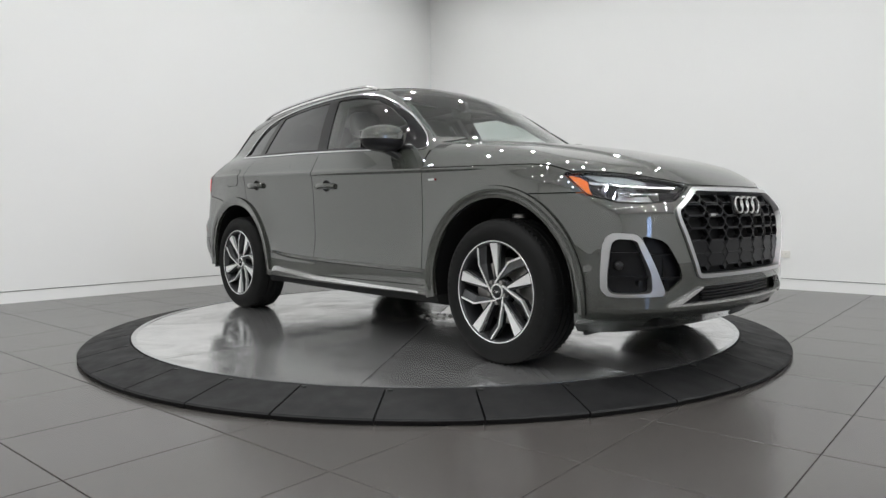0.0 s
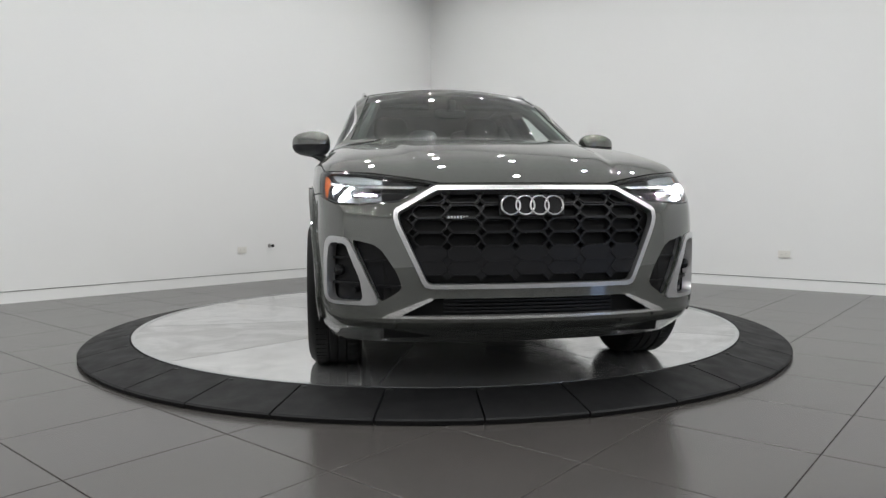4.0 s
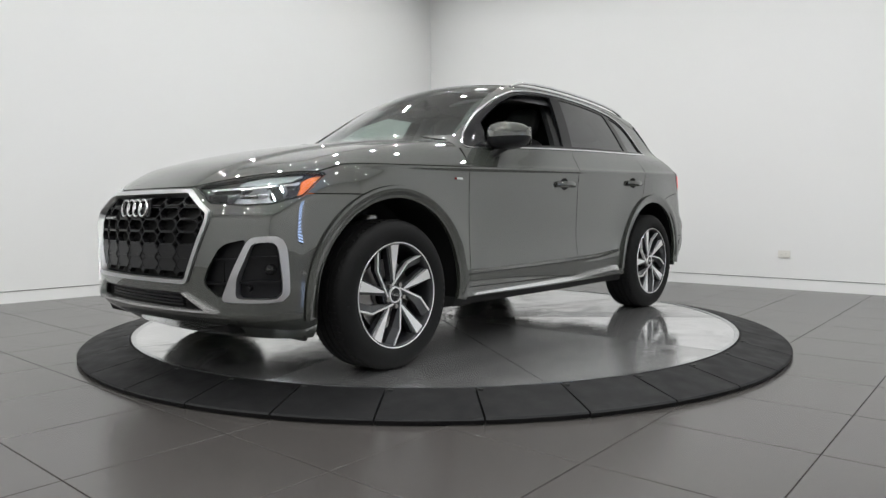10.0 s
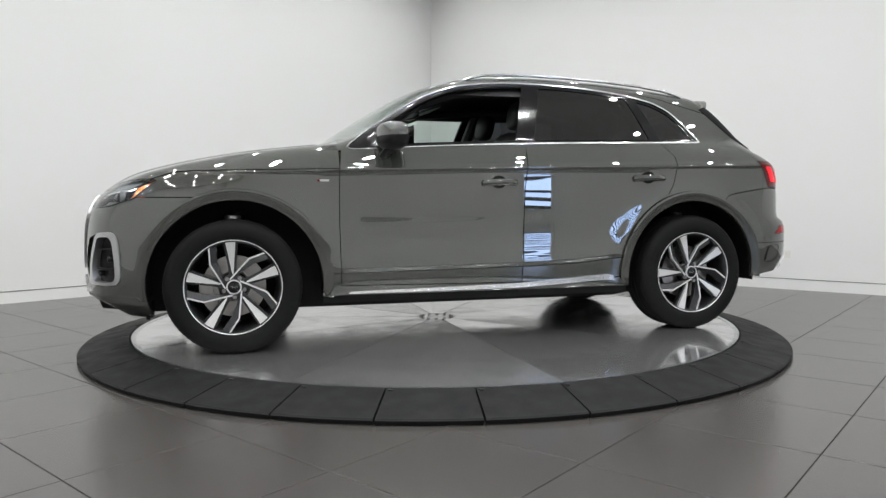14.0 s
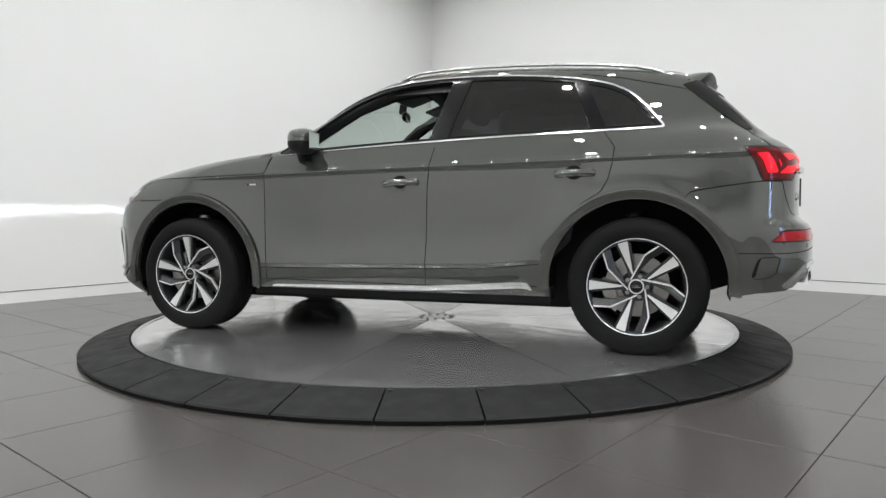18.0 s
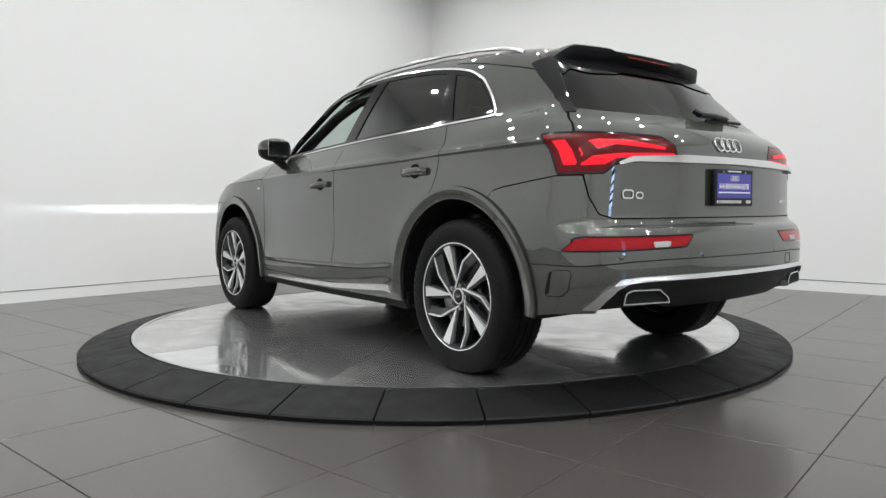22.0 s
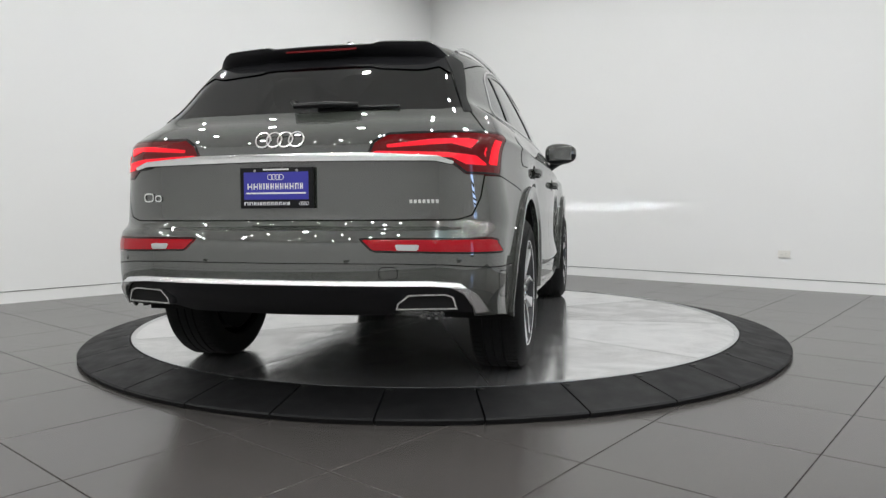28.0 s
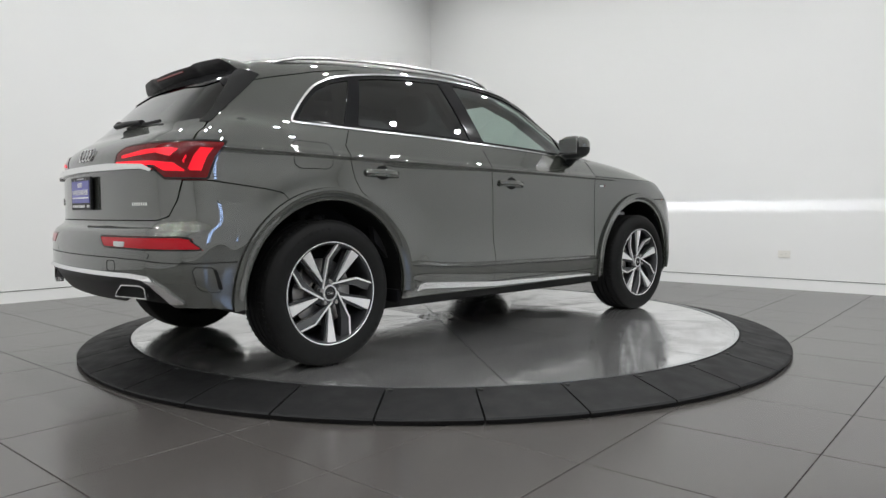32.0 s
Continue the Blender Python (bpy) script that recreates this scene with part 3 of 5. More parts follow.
LAMP_F = [(-1.775, 0.883), (-1.63, 0.806), (-1.40, 0.794), (-1.24, 0.800), (-1.06, 0.835), (-0.93, 0.938), (-1.05, 0.945), (-1.19, 0.938), (-1.35, 0.930), (-1.6, 0.905)]
GRILLE = [(0.0, 0.864), (0.375, 0.864), (0.39, 0.860), (0.545, 0.776), (0.554, 0.765), (0.556, 0.735), (0.548, 0.705), (0.448, 0.480), (0.436, 0.463), (0.412, 0.456), (0.0, 0.454)]
FOG = rounded([(-1.548, 0.396), (-1.473, 0.519), (-1.39, 0.632), (-1.351, 0.659), (-1.219, 0.665), (-1.174, 0.649), (-1.152, 0.608), (-1.142, 0.482), (-1.143, 0.418), (-1.191, 0.384), (-1.52, 0.385)], 1)
FOG_IN = rounded([(-1.448, 0.420), (-1.436, 0.488), (-1.374, 0.581), (-1.346, 0.626), (-1.236, 0.630), (-1.209, 0.610), (-1.192, 0.484), (-1.193, 0.425), (-1.219, 0.406), (-1.438, 0.408)], 1)
DUCT = rounded([(-1.676, 0.466), (-1.647, 0.526), (-1.551, 0.628), (-1.395, 0.653), (-1.398, 0.632), (-1.478, 0.519), (-1.556, 0.396), (-1.595, 0.412), (-1.666, 0.446)], 1)
LIP = [(0.0, 0.416), (0.40, 0.414), (0.56, 0.352), (0.54, 0.340), (0.0, 0.340)]
TAIL_LAMP = [(0.36, 0.985), (0.385, 1.040), (0.44, 1.072), (0.78, 1.083), (1.0, 1.083), (1.0, 0.905), (0.735, 0.912), (0.67, 0.965), (0.60, 0.978)]
LOW_LAMP = [(0.345, 0.664), (0.40, 0.614), (0.84, 0.604), (1.0, 0.596), (0.9, 0.640), (0.83, 0.662)]


GATE = [(0, 0.735), (0.70, 0.735), (0.755, 0.752), (0.785, 0.82), (0.797, 0.91), (0.79, 1.085), (0.735, 1.15), (0.70, 1.19), (0.625, 1.36), (0.575, 1.47), (0, 1.51)]
BACK = [(0.0, 1.178), (0.60, 1.183), (0.682, 1.196), (0.612, 1.35), (0.575, 1.44), (0.0, 1.47)]


def right_of(line, gap):
    """Below zero behind a seam (towards the tail), by half a gap."""
    P = np.array(line)

    def g(V):
        return V[:, 0] - np.interp(V[:, 2], P[:, 1], P[:, 0]) + gap
    return g


def left_of(line, gap):
    P = np.array(line)

    def g(V):
        return np.interp(V[:, 2], P[:, 1], P[:, 0]) - V[:, 0] + gap
    return g


def arch(k, grow=0.0):
    cx, cz, r = ARCH[k]
    return lambda V: r + grow - np.hypot(V[:, 0] - cx, V[:, 2] - cz)


def above(h):
    return lambda V: (h(V[:, 0]) if callable(h) else h) - V[:, 2]


def below(h):
    return lambda V: V[:, 2] - (h(V[:, 0]) if callable(h) else h)


G = 0.0026
ROCKER = lambda x: np.interp(x, [-0.95, -0.24, 0.85], [0.352, 0.340, 0.350])
FRONT_SEAM = 0.846
REAR_SEAM = lambda x: np.interp(x, [-2.0, -1.86, -1.733, -1.668, -1.62], [0.906, 0.888, 0.870, 0.855, 0.80])


def lamp_front_edge(V):
    """Below zero behind the tail lamp's slanting front edge on the car's flank."""
    return V[:, 0] - np.interp(V[:, 2], [0.585, 0.645, 0.70, 0.90, 1.01, 1.083], [-2.024, -2.098, -2.012, -2.012, -1.969, -1.917])


def build_car():
    car = tagged(new("car"), "grey mid-size suv with tinted rear windows, lights on", "car")
    side = skin_sections(-2.12, 2.12, -36, 64, dx=0.0155, df=0.8, dense=((-20, -11), (14.5, 22)))
    fine_win = skin_sections(-1.62, 0.90, 21, 60, dx=0.008, df=0.4)
    nose = skin_end(1, 0.19, 0.94, -86, 86, dz=0.009, da=0.55)
    tail = skin_end(-1, 0.20, 1.56, -88, 88, da=0.8, dz=0.0125)
    top = skin_sections(-1.95, 2.26, 12, 168, dx=0.02, df=1.2)
    shell_side = skin_sections(-2.12, 2.12, -42, 66, dx=0.03, df=2.0, level=-0.02)
    win = outline(WIN)
    lamp_f = outline(LAMP_F, "wz")
    lamp_r = all_of(outline(TAIL_LAMP, "yz"), lamp_front_edge)
    low_r = all_of(outline(LOW_LAMP, "yz"), lamp_front_edge)
    roof_edge = outline([(0.93, 1.08), (0.815, 1.13), (0.66, 1.25), (0.49, 1.366), (0.315, 1.47), (0.13, 1.543), (-0.05, 1.575), (-0.25, 1.588), (-0.45, 1.588), (-0.7, 1.577), (-0.9, 1.560),
                         (-1.1, 1.532), (-1.3, 1.50), (-1.6, 1.43), (-1.76, 1.385), (-1.76, 2), (0.93, 2)])
    hood_line = lambda x: np.where(x < 1.6, shoulder(x) - 0.004, np.interp(x, [1.6, 1.70, 1.80, 1.95, 2.2], [0.988, 0.980, 0.950, 0.905, 0.86]))
    for mirror in (False, True):
        who = dict(mirror=mirror)
        # front fender: between the arch, the door, the hood and the bumper
        panel("front_fender", side, [left_of(SEAM_A, G), below(lambda x: hood_line(x) - G), arch(0), above(ROCKER), lambda V: V[:, 0] - 1.93, off(outline(LAMP_F, "wz", G)),
                                     any_of(lambda V: FRONT_SEAM + G - V[:, 2], lambda V: V[:, 0] - 1.60)], M_PAINT, car, **who)
        door_f = panel("front_door", side, [right_of(SEAM_A, G), left_of(SEAM_B, G), above(lambda x: ROCKER(x) + G), below(1.2), off(outline(WIN, grow=-0.004))], M_PAINT, car, **who)
        door_r = panel("rear_door", side, [right_of(SEAM_B, G), left_of(SEAM_C, G), above(lambda x: ROCKER(x) + G), below(1.25), off(outline(WIN, grow=-0.004)), arch(1, 0.002)], M_PAINT, car, **who)
        panel("rear_quarter", side, [right_of(SEAM_C, G), above(0.30), arch(1), off(outline(WIN, grow=-0.004)), lambda V: G - lamp_r(V), any_of(above(lambda x: REAR_SEAM(x) + G), lambda V: -1.62 - V[:, 0]),
                                     lambda V: -roof_edge(V) + G, off(all_of(outline(GATE, "yz", 2 * G), lambda V: V[:, 0] + 1.6))], M_PAINT, car, **who)
        panel("rocker_panel", side, [below(lambda x: ROCKER(x) - G), above(0.296), arch(0), arch(1), lambda V: V[:, 0] - 0.95, lambda V: -0.98 - V[:, 0]], M_PAINT, car, **who)
        # the raised band round each wheel arch
        for k, a0, a1 in ((0, -8, 188.5), (1, -3, 185)):
            panel("arch_flare", skin_arch(k, a0, a1, 0.058), [], M_PAINT, car, lift=lambda V, k=k: 0.006 + 0.013 * step(0, 0.05, np.hypot(V[:, 0] - ARCH[k][0], V[:, 2] - ARCH[k][1]) - ARCH[k][2]), rim=0.024, **who)
            panel("flare_joint", skin_arch(k, a0, a1, 0.004, 2, 0.057), [], M_SHELL, car, lift=0.003, rim=0, **who)
        # the joint under the doors' lower crease
        panel("door_trim_joint", skin_sections(-1.0, 0.98, -22, -10, dx=0.012, df=0.25), [lambda V: np.abs(V[:, 2] - 0.4235 - LEDGE(V[:, 0])) - 0.0022, arch(0, 0.060), arch(1, 0.060)], M_SHELL, car, lift=0.0012, rim=0.003, **who)
        # the side windows: trim, pillars and panes
        inner = lambda V: win(V) + np.interp(V[:, 0], [0.0, 0.35, 0.6, 0.8], [0.0100, 0.0055, 0.0030, 0.0025])
        panel("window_trim", fine_win, [win, lambda V: -inner(V)], M_TRIM, car, "satin chrome window surround", lift=0.004, rim=0.01, **who)
        f_edge = [(x + 0.062, z) for x, z in SEAM_B[2:]]
        r_edge = [(x - 0.052, z) for x, z in SEAM_B[2:]]
        r_back = [(-1.165, 1.15), (-1.165, 1.19), (-1.035, 1.53), (-1.03, 1.6)]
        q_front = [(-1.25, 1.15), (-1.25, 1.19), (-1.10, 1.53), (-1.09, 1.6)]
        inset = 0.016
        front_pane = [outline(WIN, grow=-0.013 - inset), left_of(f_edge, 0), lambda V: V[:, 0] - (0.585 - 0.30 * (V[:, 2] - 1.13))]
        rear_pane = [outline(WIN, grow=-0.013 - inset), right_of(r_edge, 0), left_of(r_back, 0)]
        quarter = [outline(WIN, grow=-0.013 - inset), right_of(q_front, 0)]
        holes = any_of(all_of(*front_pane), all_of(*rear_pane), all_of(*quarter))
        panel("window_frame", fine_win, [inner, off(holes)], M_BLACK_GLOSS, car, "gloss black window frame and pillars", lift=-0.003, rim=0.02, **who)
        if mirror:
            panel("window_glass", side, front_pane, M_GLASS, door_f, "clear green-tinged side glass", lift=-0.008, rim=0, **who)
        panel("window_glass", side, rear_pane, M_TINT, door_r, "dark tinted privacy glass", lift=-0.008, rim=0, **who)
        panel("quarter_glass", side, quarter, M_TINT, car, "dark tinted privacy glass", lift=-0.008, rim=0, **who)
        # the dark shell behind the joints
        panel("inner_shell", shell_side, [off(outline(WIN, grow=-0.02)), arch(0, 0.01), arch(1, 0.01), any_of(below(1.10), lambda V: V[:, 0] + 1.25), below(1.5), above(lambda x: np.interp(x, [-1.80, -1.70, 1.70, 1.80], [0.40, 0.25, 0.25, 0.34])), lambda V: V[:, 0] - 2.0, lambda V: -2.05 - V[:, 0]], M_SHELL, car, rim=0, **who)
    # hood, roof and the upright ends
    panel("hood", top, [lambda V: hood_line(V[:, 0]) + G - V[:, 2] - 10 * (np.abs(V[:, 1]) < 0.62) - 0 * V[:, 2], off(outline(LAMP_F, "wz", G)), above(0.884), lambda V: 0.835 + 0.0 * V[:, 2] - V[:, 0],
                        lambda V: V[:, 2] - 1.30, lambda V: (0.99 - 0.21 * V[:, 1]**2) - V[:, 0] - 0.35 * step(0.70, 0.80, np.abs(V[:, 1]))], M_PAINT, car)
    front_cuts = [below(0.884 - 2 * G), off(outline(LAMP_F, "wz", G)), off(outline(GRILLE, "yz")), off(outline(FOG, "wz")), off(outline(DUCT, "wz")), off(outline(LIP, "yz")),
                  any_of(below(FRONT_SEAM - G), lambda V: 1.95 - V[:, 0]), lambda V: 1.60 - V[:, 0], arch(0), above(0.205)]
    panel("front_bumper", nose, front_cuts, M_PAINT, car)
    back = outline(BACK, "yz")
    gate = outline(GATE, "yz")
    panel("tailgate", tail, [gate, off(outline(BACK, "yz")), lambda V: G - lamp_r(V)], M_PAINT, car)
    panel("rear_window", tail, [back], M_TINT, car, "dark tinted rear window", lift=-0.004, rim=0)
    low_cut = outline([(0.0, 0.486), (0.60, 0.486), (0.69, 0.478), (0.74, 0.445), (0.762, 0.39), (0.77, 0.1), (0, 0.1)], "yz")
    panel("rear_bumper", tail, [off(outline([(0, 0.735), (0.70, 0.735), (0.755, 0.752), (0.785, 0.82), (0.797, 0.91), (0.79, 1.085), (0, 1.5)], "yz", 2 * G)), lambda V: G - lamp_r(V), lambda V: G - low_r(V),
                                below(lambda x: REAR_SEAM(x) - G), lambda V: V[:, 0] + 1.62 + G, arch(1), off(low_cut), lambda V: np.interp(V[:, 0], [-2.3, -2.0, -1.8], [0.365, 0.345, 0.315]) - V[:, 2]], M_PAINT, car)
    panel("rear_valance", tail, [low_cut, lambda V: np.interp(np.abs(V[:, 1]), [0, 0.42, 0.5, 0.8], [0.345, 0.35, 0.372, 0.36]) - V[:, 2], lambda V: V[:, 0] + 1.7], M_BLACK, car, "black textured lower rear valance", lift=-0.012)
    shield = [lambda V: 0.068 - 0.16 * V[:, 1]**2 - V[:, 0], lambda V: V[:, 0] - 0.985 + 0.17 * V[:, 1]**2, lambda V: 1.150 - V[:, 2], lambda V: np.abs(V[:, 1]) - (0.705 - (V[:, 2] - 1.17) * 0.385)]
    panel("roof", top, [off(outline(WIN, grow=-0.003)), any_of(lambda V: roof_edge(V) + G, lambda V: -1.074 - V[:, 0]), any_of(lambda V: -1.775 + 0.10 * V[:, 1]**2 - V[:, 0], lambda V: G - outline(GATE, "yz")(V)), lambda V: -1.94 - V[:, 0],
                        lambda V: 1.128 - 0.02 * V[:, 0] - V[:, 2], lambda V: 0.002 - all_of(*shield)(V), lambda V: V[:, 0] - 0.93,
                        any_of(lambda V: 1.19 - V[:, 2], lambda V: 0.72 - np.abs(V[:, 1]))], M_PAINT, car)
    panel("windshield", top, shield, M_GLASS, car, "large clear raked windshield", lift=-0.004, rim=0)
    panel("lamp_seat", skin_end(1, 0.17, 0.93, -88, 88, da=1.6, dz=0.03, level=-0.05), [lambda V: 1.7 - V[:, 0], above(0.29), arch(0, 0.01), off(outline(LAMP_F, "wz", 0.012))], M_SHELL, car, rim=0)
    panel("tail_seat", skin_end(-1, 0.20, 1.16, -88, 88, da=1.6, dz=0.03, level=-0.03), [lambda V: V[:, 0] + 1.85, above(0.42)], M_SHELL, car, rim=0)
    return car, side, nose, tail, top


# ------------------------------------------------------------------ the car's details
def nose_x(y, z):
    return float(cast(np.array([[1.15, y, z]]), np.array([[1.0, 0, 0]]))[0, 0])


def tail_x(y, z):
    return float(cast(np.array([[-1.15, y, z]]), np.array([[-1.0, 0, 0]]))[0, 0])


def flank_y(x, z):
    return float(cast(np.array([[x, 0, z]]), np.array([[0, 1.0, 0]]))[0, 1])


def mirrored(bm, mirror):
    if mirror:
        bmesh.ops.scale(bm, vec=(1, -1, 1), verts=bm.verts)
        bmesh.ops.reverse_faces(bm, faces=bm.faces)
    return bm


def ring_of(outer, inner, z0, z1):
    """A frame between two outlines of equally many points."""
    bm = bmesh.new()
    lay = [[bm.verts.new((x, y, z)) for x, y in pts] for pts, z in ((outer, z0), (outer, z1), (inner, z1), (inner, z0))]
    n = len(outer)
    for a, b in zip(lay, lay[1:] + lay[:1]):
        for k in range(n):
            j = (k + 1) % n
            bm.faces.new((a[k], a[j], b[j], b[k]))
    return bm


def shrink(points, d):
    c = np.mean(np.array(points), 0)
    P = np.array(points)
    out = []
    for k in range(len(P)):
        a, b, q = P[k - 1], P[k], P[(k + 1) % len(P)]
        n1, n2 = np.array([-(b - a)[1], (b - a)[0]]), np.array([-(q - b)[1], (q - b)[0]])
        n1, n2 = n1 / np.linalg.norm(n1), n2 / np.linalg.norm(n2)
        n = n1 + n2
        n = n / max(n @ n1, 0.3)
        s = 1 if (c - b) @ n > 0 else -1
        out.append(tuple(b + n * d * s))
    return out


def polar(r, deg):
    return (r * math.cos(radians(deg)), r * math.sin(radians(deg)))


WHEEL_MESHES = {}


def build_wheel(car, at, turn_out, spin):
    """A wheel whose axle is its own z, pointing out of the car."""
    wheel = new("wheel")
    wheel.parent = car
    wheel.matrix_basis = Matrix.Translation(at) @ turn_out @ pose(0, 0, 0, 0, 0, spin)
    R = 0.364

    def piece(name, make, mat, parent, label="", smooth=False, bevel=0.0, m=None):
        if name not in WHEEL_MESHES:
            ob = part(name, make(), mat, parent, label, smooth=smooth, bevel=bevel)
            WHEEL_MESHES[name] = ob.data
            if m is not None:
                ob.matrix_basis = m
            return ob
        return put(name, WHEEL_MESHES[name], parent, label, m)

    def tyre_mesh():
        prof = [(0.252, 0.002), (0.262, 0.014), (0.285, 0.021), (0.312, 0.022), (0.335, 0.014), (0.351, 0.001), (0.3595, -0.012), (0.3625, -0.03)]
        tread = []
        for w0, w1 in ((-0.030, -0.070), (-0.079, -0.112), (-0.120, -0.153), (-0.162, -0.200)):
            tread += [(R, w0 - 0.001), (R, w1), (R - 0.008, w1 - 0.001), (R - 0.008, w1 - 0.008)]
        prof = prof + tread[:-2] + [(0.3595, -0.212), (0.351, -0.222), (0.31, -0.232), (0.262, -0.226), (0.252, -0.21)]
        return lathe(prof, 96)

    tyre = piece("tyre", tyre_mesh, M_RUBBER, wheel, "black road tyre with ribbed tread", smooth=True)

    def sipes():
        bm = bmesh.new()
        for k in range(72):
            a = 2 * math.pi * k / 72
            for z0, z1, s in ((-0.016, -0.066, 0.02), (-0.164, -0.212, -0.02)):
                ca, sa = math.cos(a), math.sin(a)
                rot = Matrix.Rotation(a, 4, "Z")
                box(0.004, 0.006, z0 - z1, rot @ Vector((R - 0.0005, 0, (z0 + z1) / 2)), rot, bm)
        return bm

    def side_letters():
        bm = bmesh.new()
        rnd = random.Random(3)
        for base in (40, 220):
            for k in range(9):
                a = radians(base + k * 6.5)
                rot = Matrix.Rotation(a, 4, "Z")
                box(0.016, 0.012 + 0.008 * rnd.random(), 0.0012, rot @ Vector((0.318, 0, 0.0212)), rot, bm)
        return bm
    tagged(piece("tread_pattern", sipes, M_SHELL, tyre), kind="stuff")
    tagged(piece("sidewall_relief", side_letters, M_RUBBER, tyre), kind="stuff")
    rim = piece("rim", lambda: lathe([(0.2565, 0.004), (0.258, 0.010), (0.254, 0.013), (0.246, 0.010), (0.241, 0.002), (0.236, -0.03), (0.225, -0.09), (0.222, -0.21)], 72), M_RIM_GREY, wheel,
                "two-tone alloy rim with five twisted double spokes", smooth=True)
    piece("rim_lip", lambda: lathe([(0.2503, 0.0124), (0.2520, 0.0138), (0.2545, 0.0142), (0.2562, 0.0118)], 72), M_RIM_SILVER, rim, smooth=True)

    def blade():
        bm = bmesh.new()
        out = [polar(0.247, -5.9), polar(0.247, 6.3), polar(0.074, 3.4), polar(0.066, -2.4)]
        zs = [0.006, 0.006, -0.012, -0.012]
        lo = [bm.verts.new((x, y, z - 0.03)) for (x, y), z in zip(out, zs)]
        hi = [bm.verts.new((x, y, z)) for (x, y), z in zip(out, zs)]
        bm.faces.new(hi)
        bm.faces.new(lo[::-1])
        for k in range(4):
            j = (k + 1) % 4
            bm.faces.new((lo[k], lo[j], hi[j], hi[k]))
        return bm

    def blade_back():
        bm = bmesh.new()
        return prism([polar(0.245, -8.5), polar(0.245, 9.5), polar(0.12, 11), polar(0.052, 22), polar(0.05, -22), polar(0.10, -11)], -0.05, -0.016, bm)

    def arm_path(d):
        a, b, c = Vector(polar(0.045, 96)), Vector(polar(0.172, 41)), Vector(polar(0.246, 27))
        return a, b, c

    def arm_edge():
        a, b, c = arm_path(0)
        w = 0.0042
        pts = []
        n1 = (b - a).orthogonal().normalized()
        n2 = (c - b).orthogonal().normalized()
        nm = (n1 + n2).normalized()
        L = [a + n1 * w, b + nm * w, c + n2 * w, c - n2 * w, b - nm * w, a - n1 * w]
        zs = [-0.010, 0.0, 0.007, 0.007, 0.0, -0.010]
        bm = bmesh.new()
        lo = [bm.verts.new((p.x, p.y, z - 0.02)) for p, z in zip(L, zs)]
        hi = [bm.verts.new((p.x, p.y, z)) for p, z in zip(L, zs)]
        bm.faces.new((hi[0], hi[1], hi[4], hi[5]))
        bm.faces.new((hi[1], hi[2], hi[3], hi[4]))
        for k in range(6):
            j = (k + 1) % 6
            bm.faces.new((lo[k], lo[j], hi[j], hi[k]))
        return bm

    def arm_body():
        a, b, c = arm_path(0)
        bm = bmesh.new()
        a2, b2, c2 = Vector(polar(0.058, 60)), Vector(polar(0.158, 29)), Vector(polar(0.243, 17))
        P = [(a, -0.012), (b, -0.002), (c, 0.004), (c2, -0.018), (b2, -0.022), (a2, -0.022)]
        lo = [bm.verts.new((p.x, p.y, -0.05)) for p, z in P]
        hi = [bm.verts.new((p.x, p.y, z)) for p, z in P]
        bm.faces.new((hi[0], hi[1], hi[4], hi[5]))
        bm.faces.new((hi[1], hi[2], hi[3], hi[4]))
        bm.faces.new(lo[::-1])
        for k in range(6):
            j = (k + 1) % 6
            bm.faces.new((lo[k], lo[j], hi[j], hi[k]))
        return bm

    for k in range(5):
        m = pose(0, 0, 0, 0, 0, 72 * k)
        piece("blade_spoke", blade, M_RIM_SILVER, rim, bevel=0.0015, m=m)
        piece("blade_back", blade_back, M_RIM_GREY, rim, m=m)
        piece("arm_edge", arm_edge, M_RIM_SILVER, rim, m=m)
        piece("arm_body", arm_body, M_RIM_GREY, rim, m=m)
        piece("lug_bolt", lambda: cyl(0.0115, 0.02, (*polar(0.056, 36), -0.011), n=6), M_STEEL, rim, m=m, bevel=0.001)
    piece("hub", lambda: lathe([(0.0, -0.010), (0.036, -0.010), (0.041, -0.013), (0.07, -0.024), (0.072, -0.05)], 40), M_RIM_GREY, rim, smooth=True)
    piece("hub_ring", lambda: lathe([(0.0325, -0.012), (0.033, -0.0045), (0.0385, -0.005), (0.041, -0.014)], 40), M_RIM_SILVER, rim, smooth=True)
    piece("hub_cap", lambda: lathe([(0.0, -0.0045), (0.025, -0.005), (0.031, -0.008), (0.032, -0.012)], 32), M_BLACK_GLOSS, rim, "gloss black centre cap", smooth=True)

    def cap_rings():
        bm = bmesh.new()
        for k in range(4):
            torus(0.0058, 0.001, 18, 6, bm, Matrix.Translation(((k - 1.5) * 0.0087, 0, -0.0042)))
        return bm
    piece("cap_emblem", cap_rings, M_CHROME, rim, m=pose(0, 0, 0, 0, 0, -spin))
    piece("barrel_cover", lambda: lathe([(0.222, -0.205), (0.16, -0.20), (0.10, -0.19)], 40), M_SHELL, rim)
    disc = piece("brake_disc", lambda: lathe([(0.075, -0.07), (0.085, -0.082), (0.168, -0.082), (0.168, -0.105), (0.08, -0.105)], 56), M_STEEL, wheel, "bare steel brake disc", smooth=True)

    def caliper():
        pts = [polar(0.182, a) for a in range(-32, 33, 8)] + [polar(0.115, a) for a in range(32, -33, -8)]
        return prism(pts, -0.125, -0.06)
    piece("brake_caliper", caliper, M_STEEL, wheel, bevel=0.006, m=pose(0, 0, 0, 0, 0, -spin + 200))
    return wheel


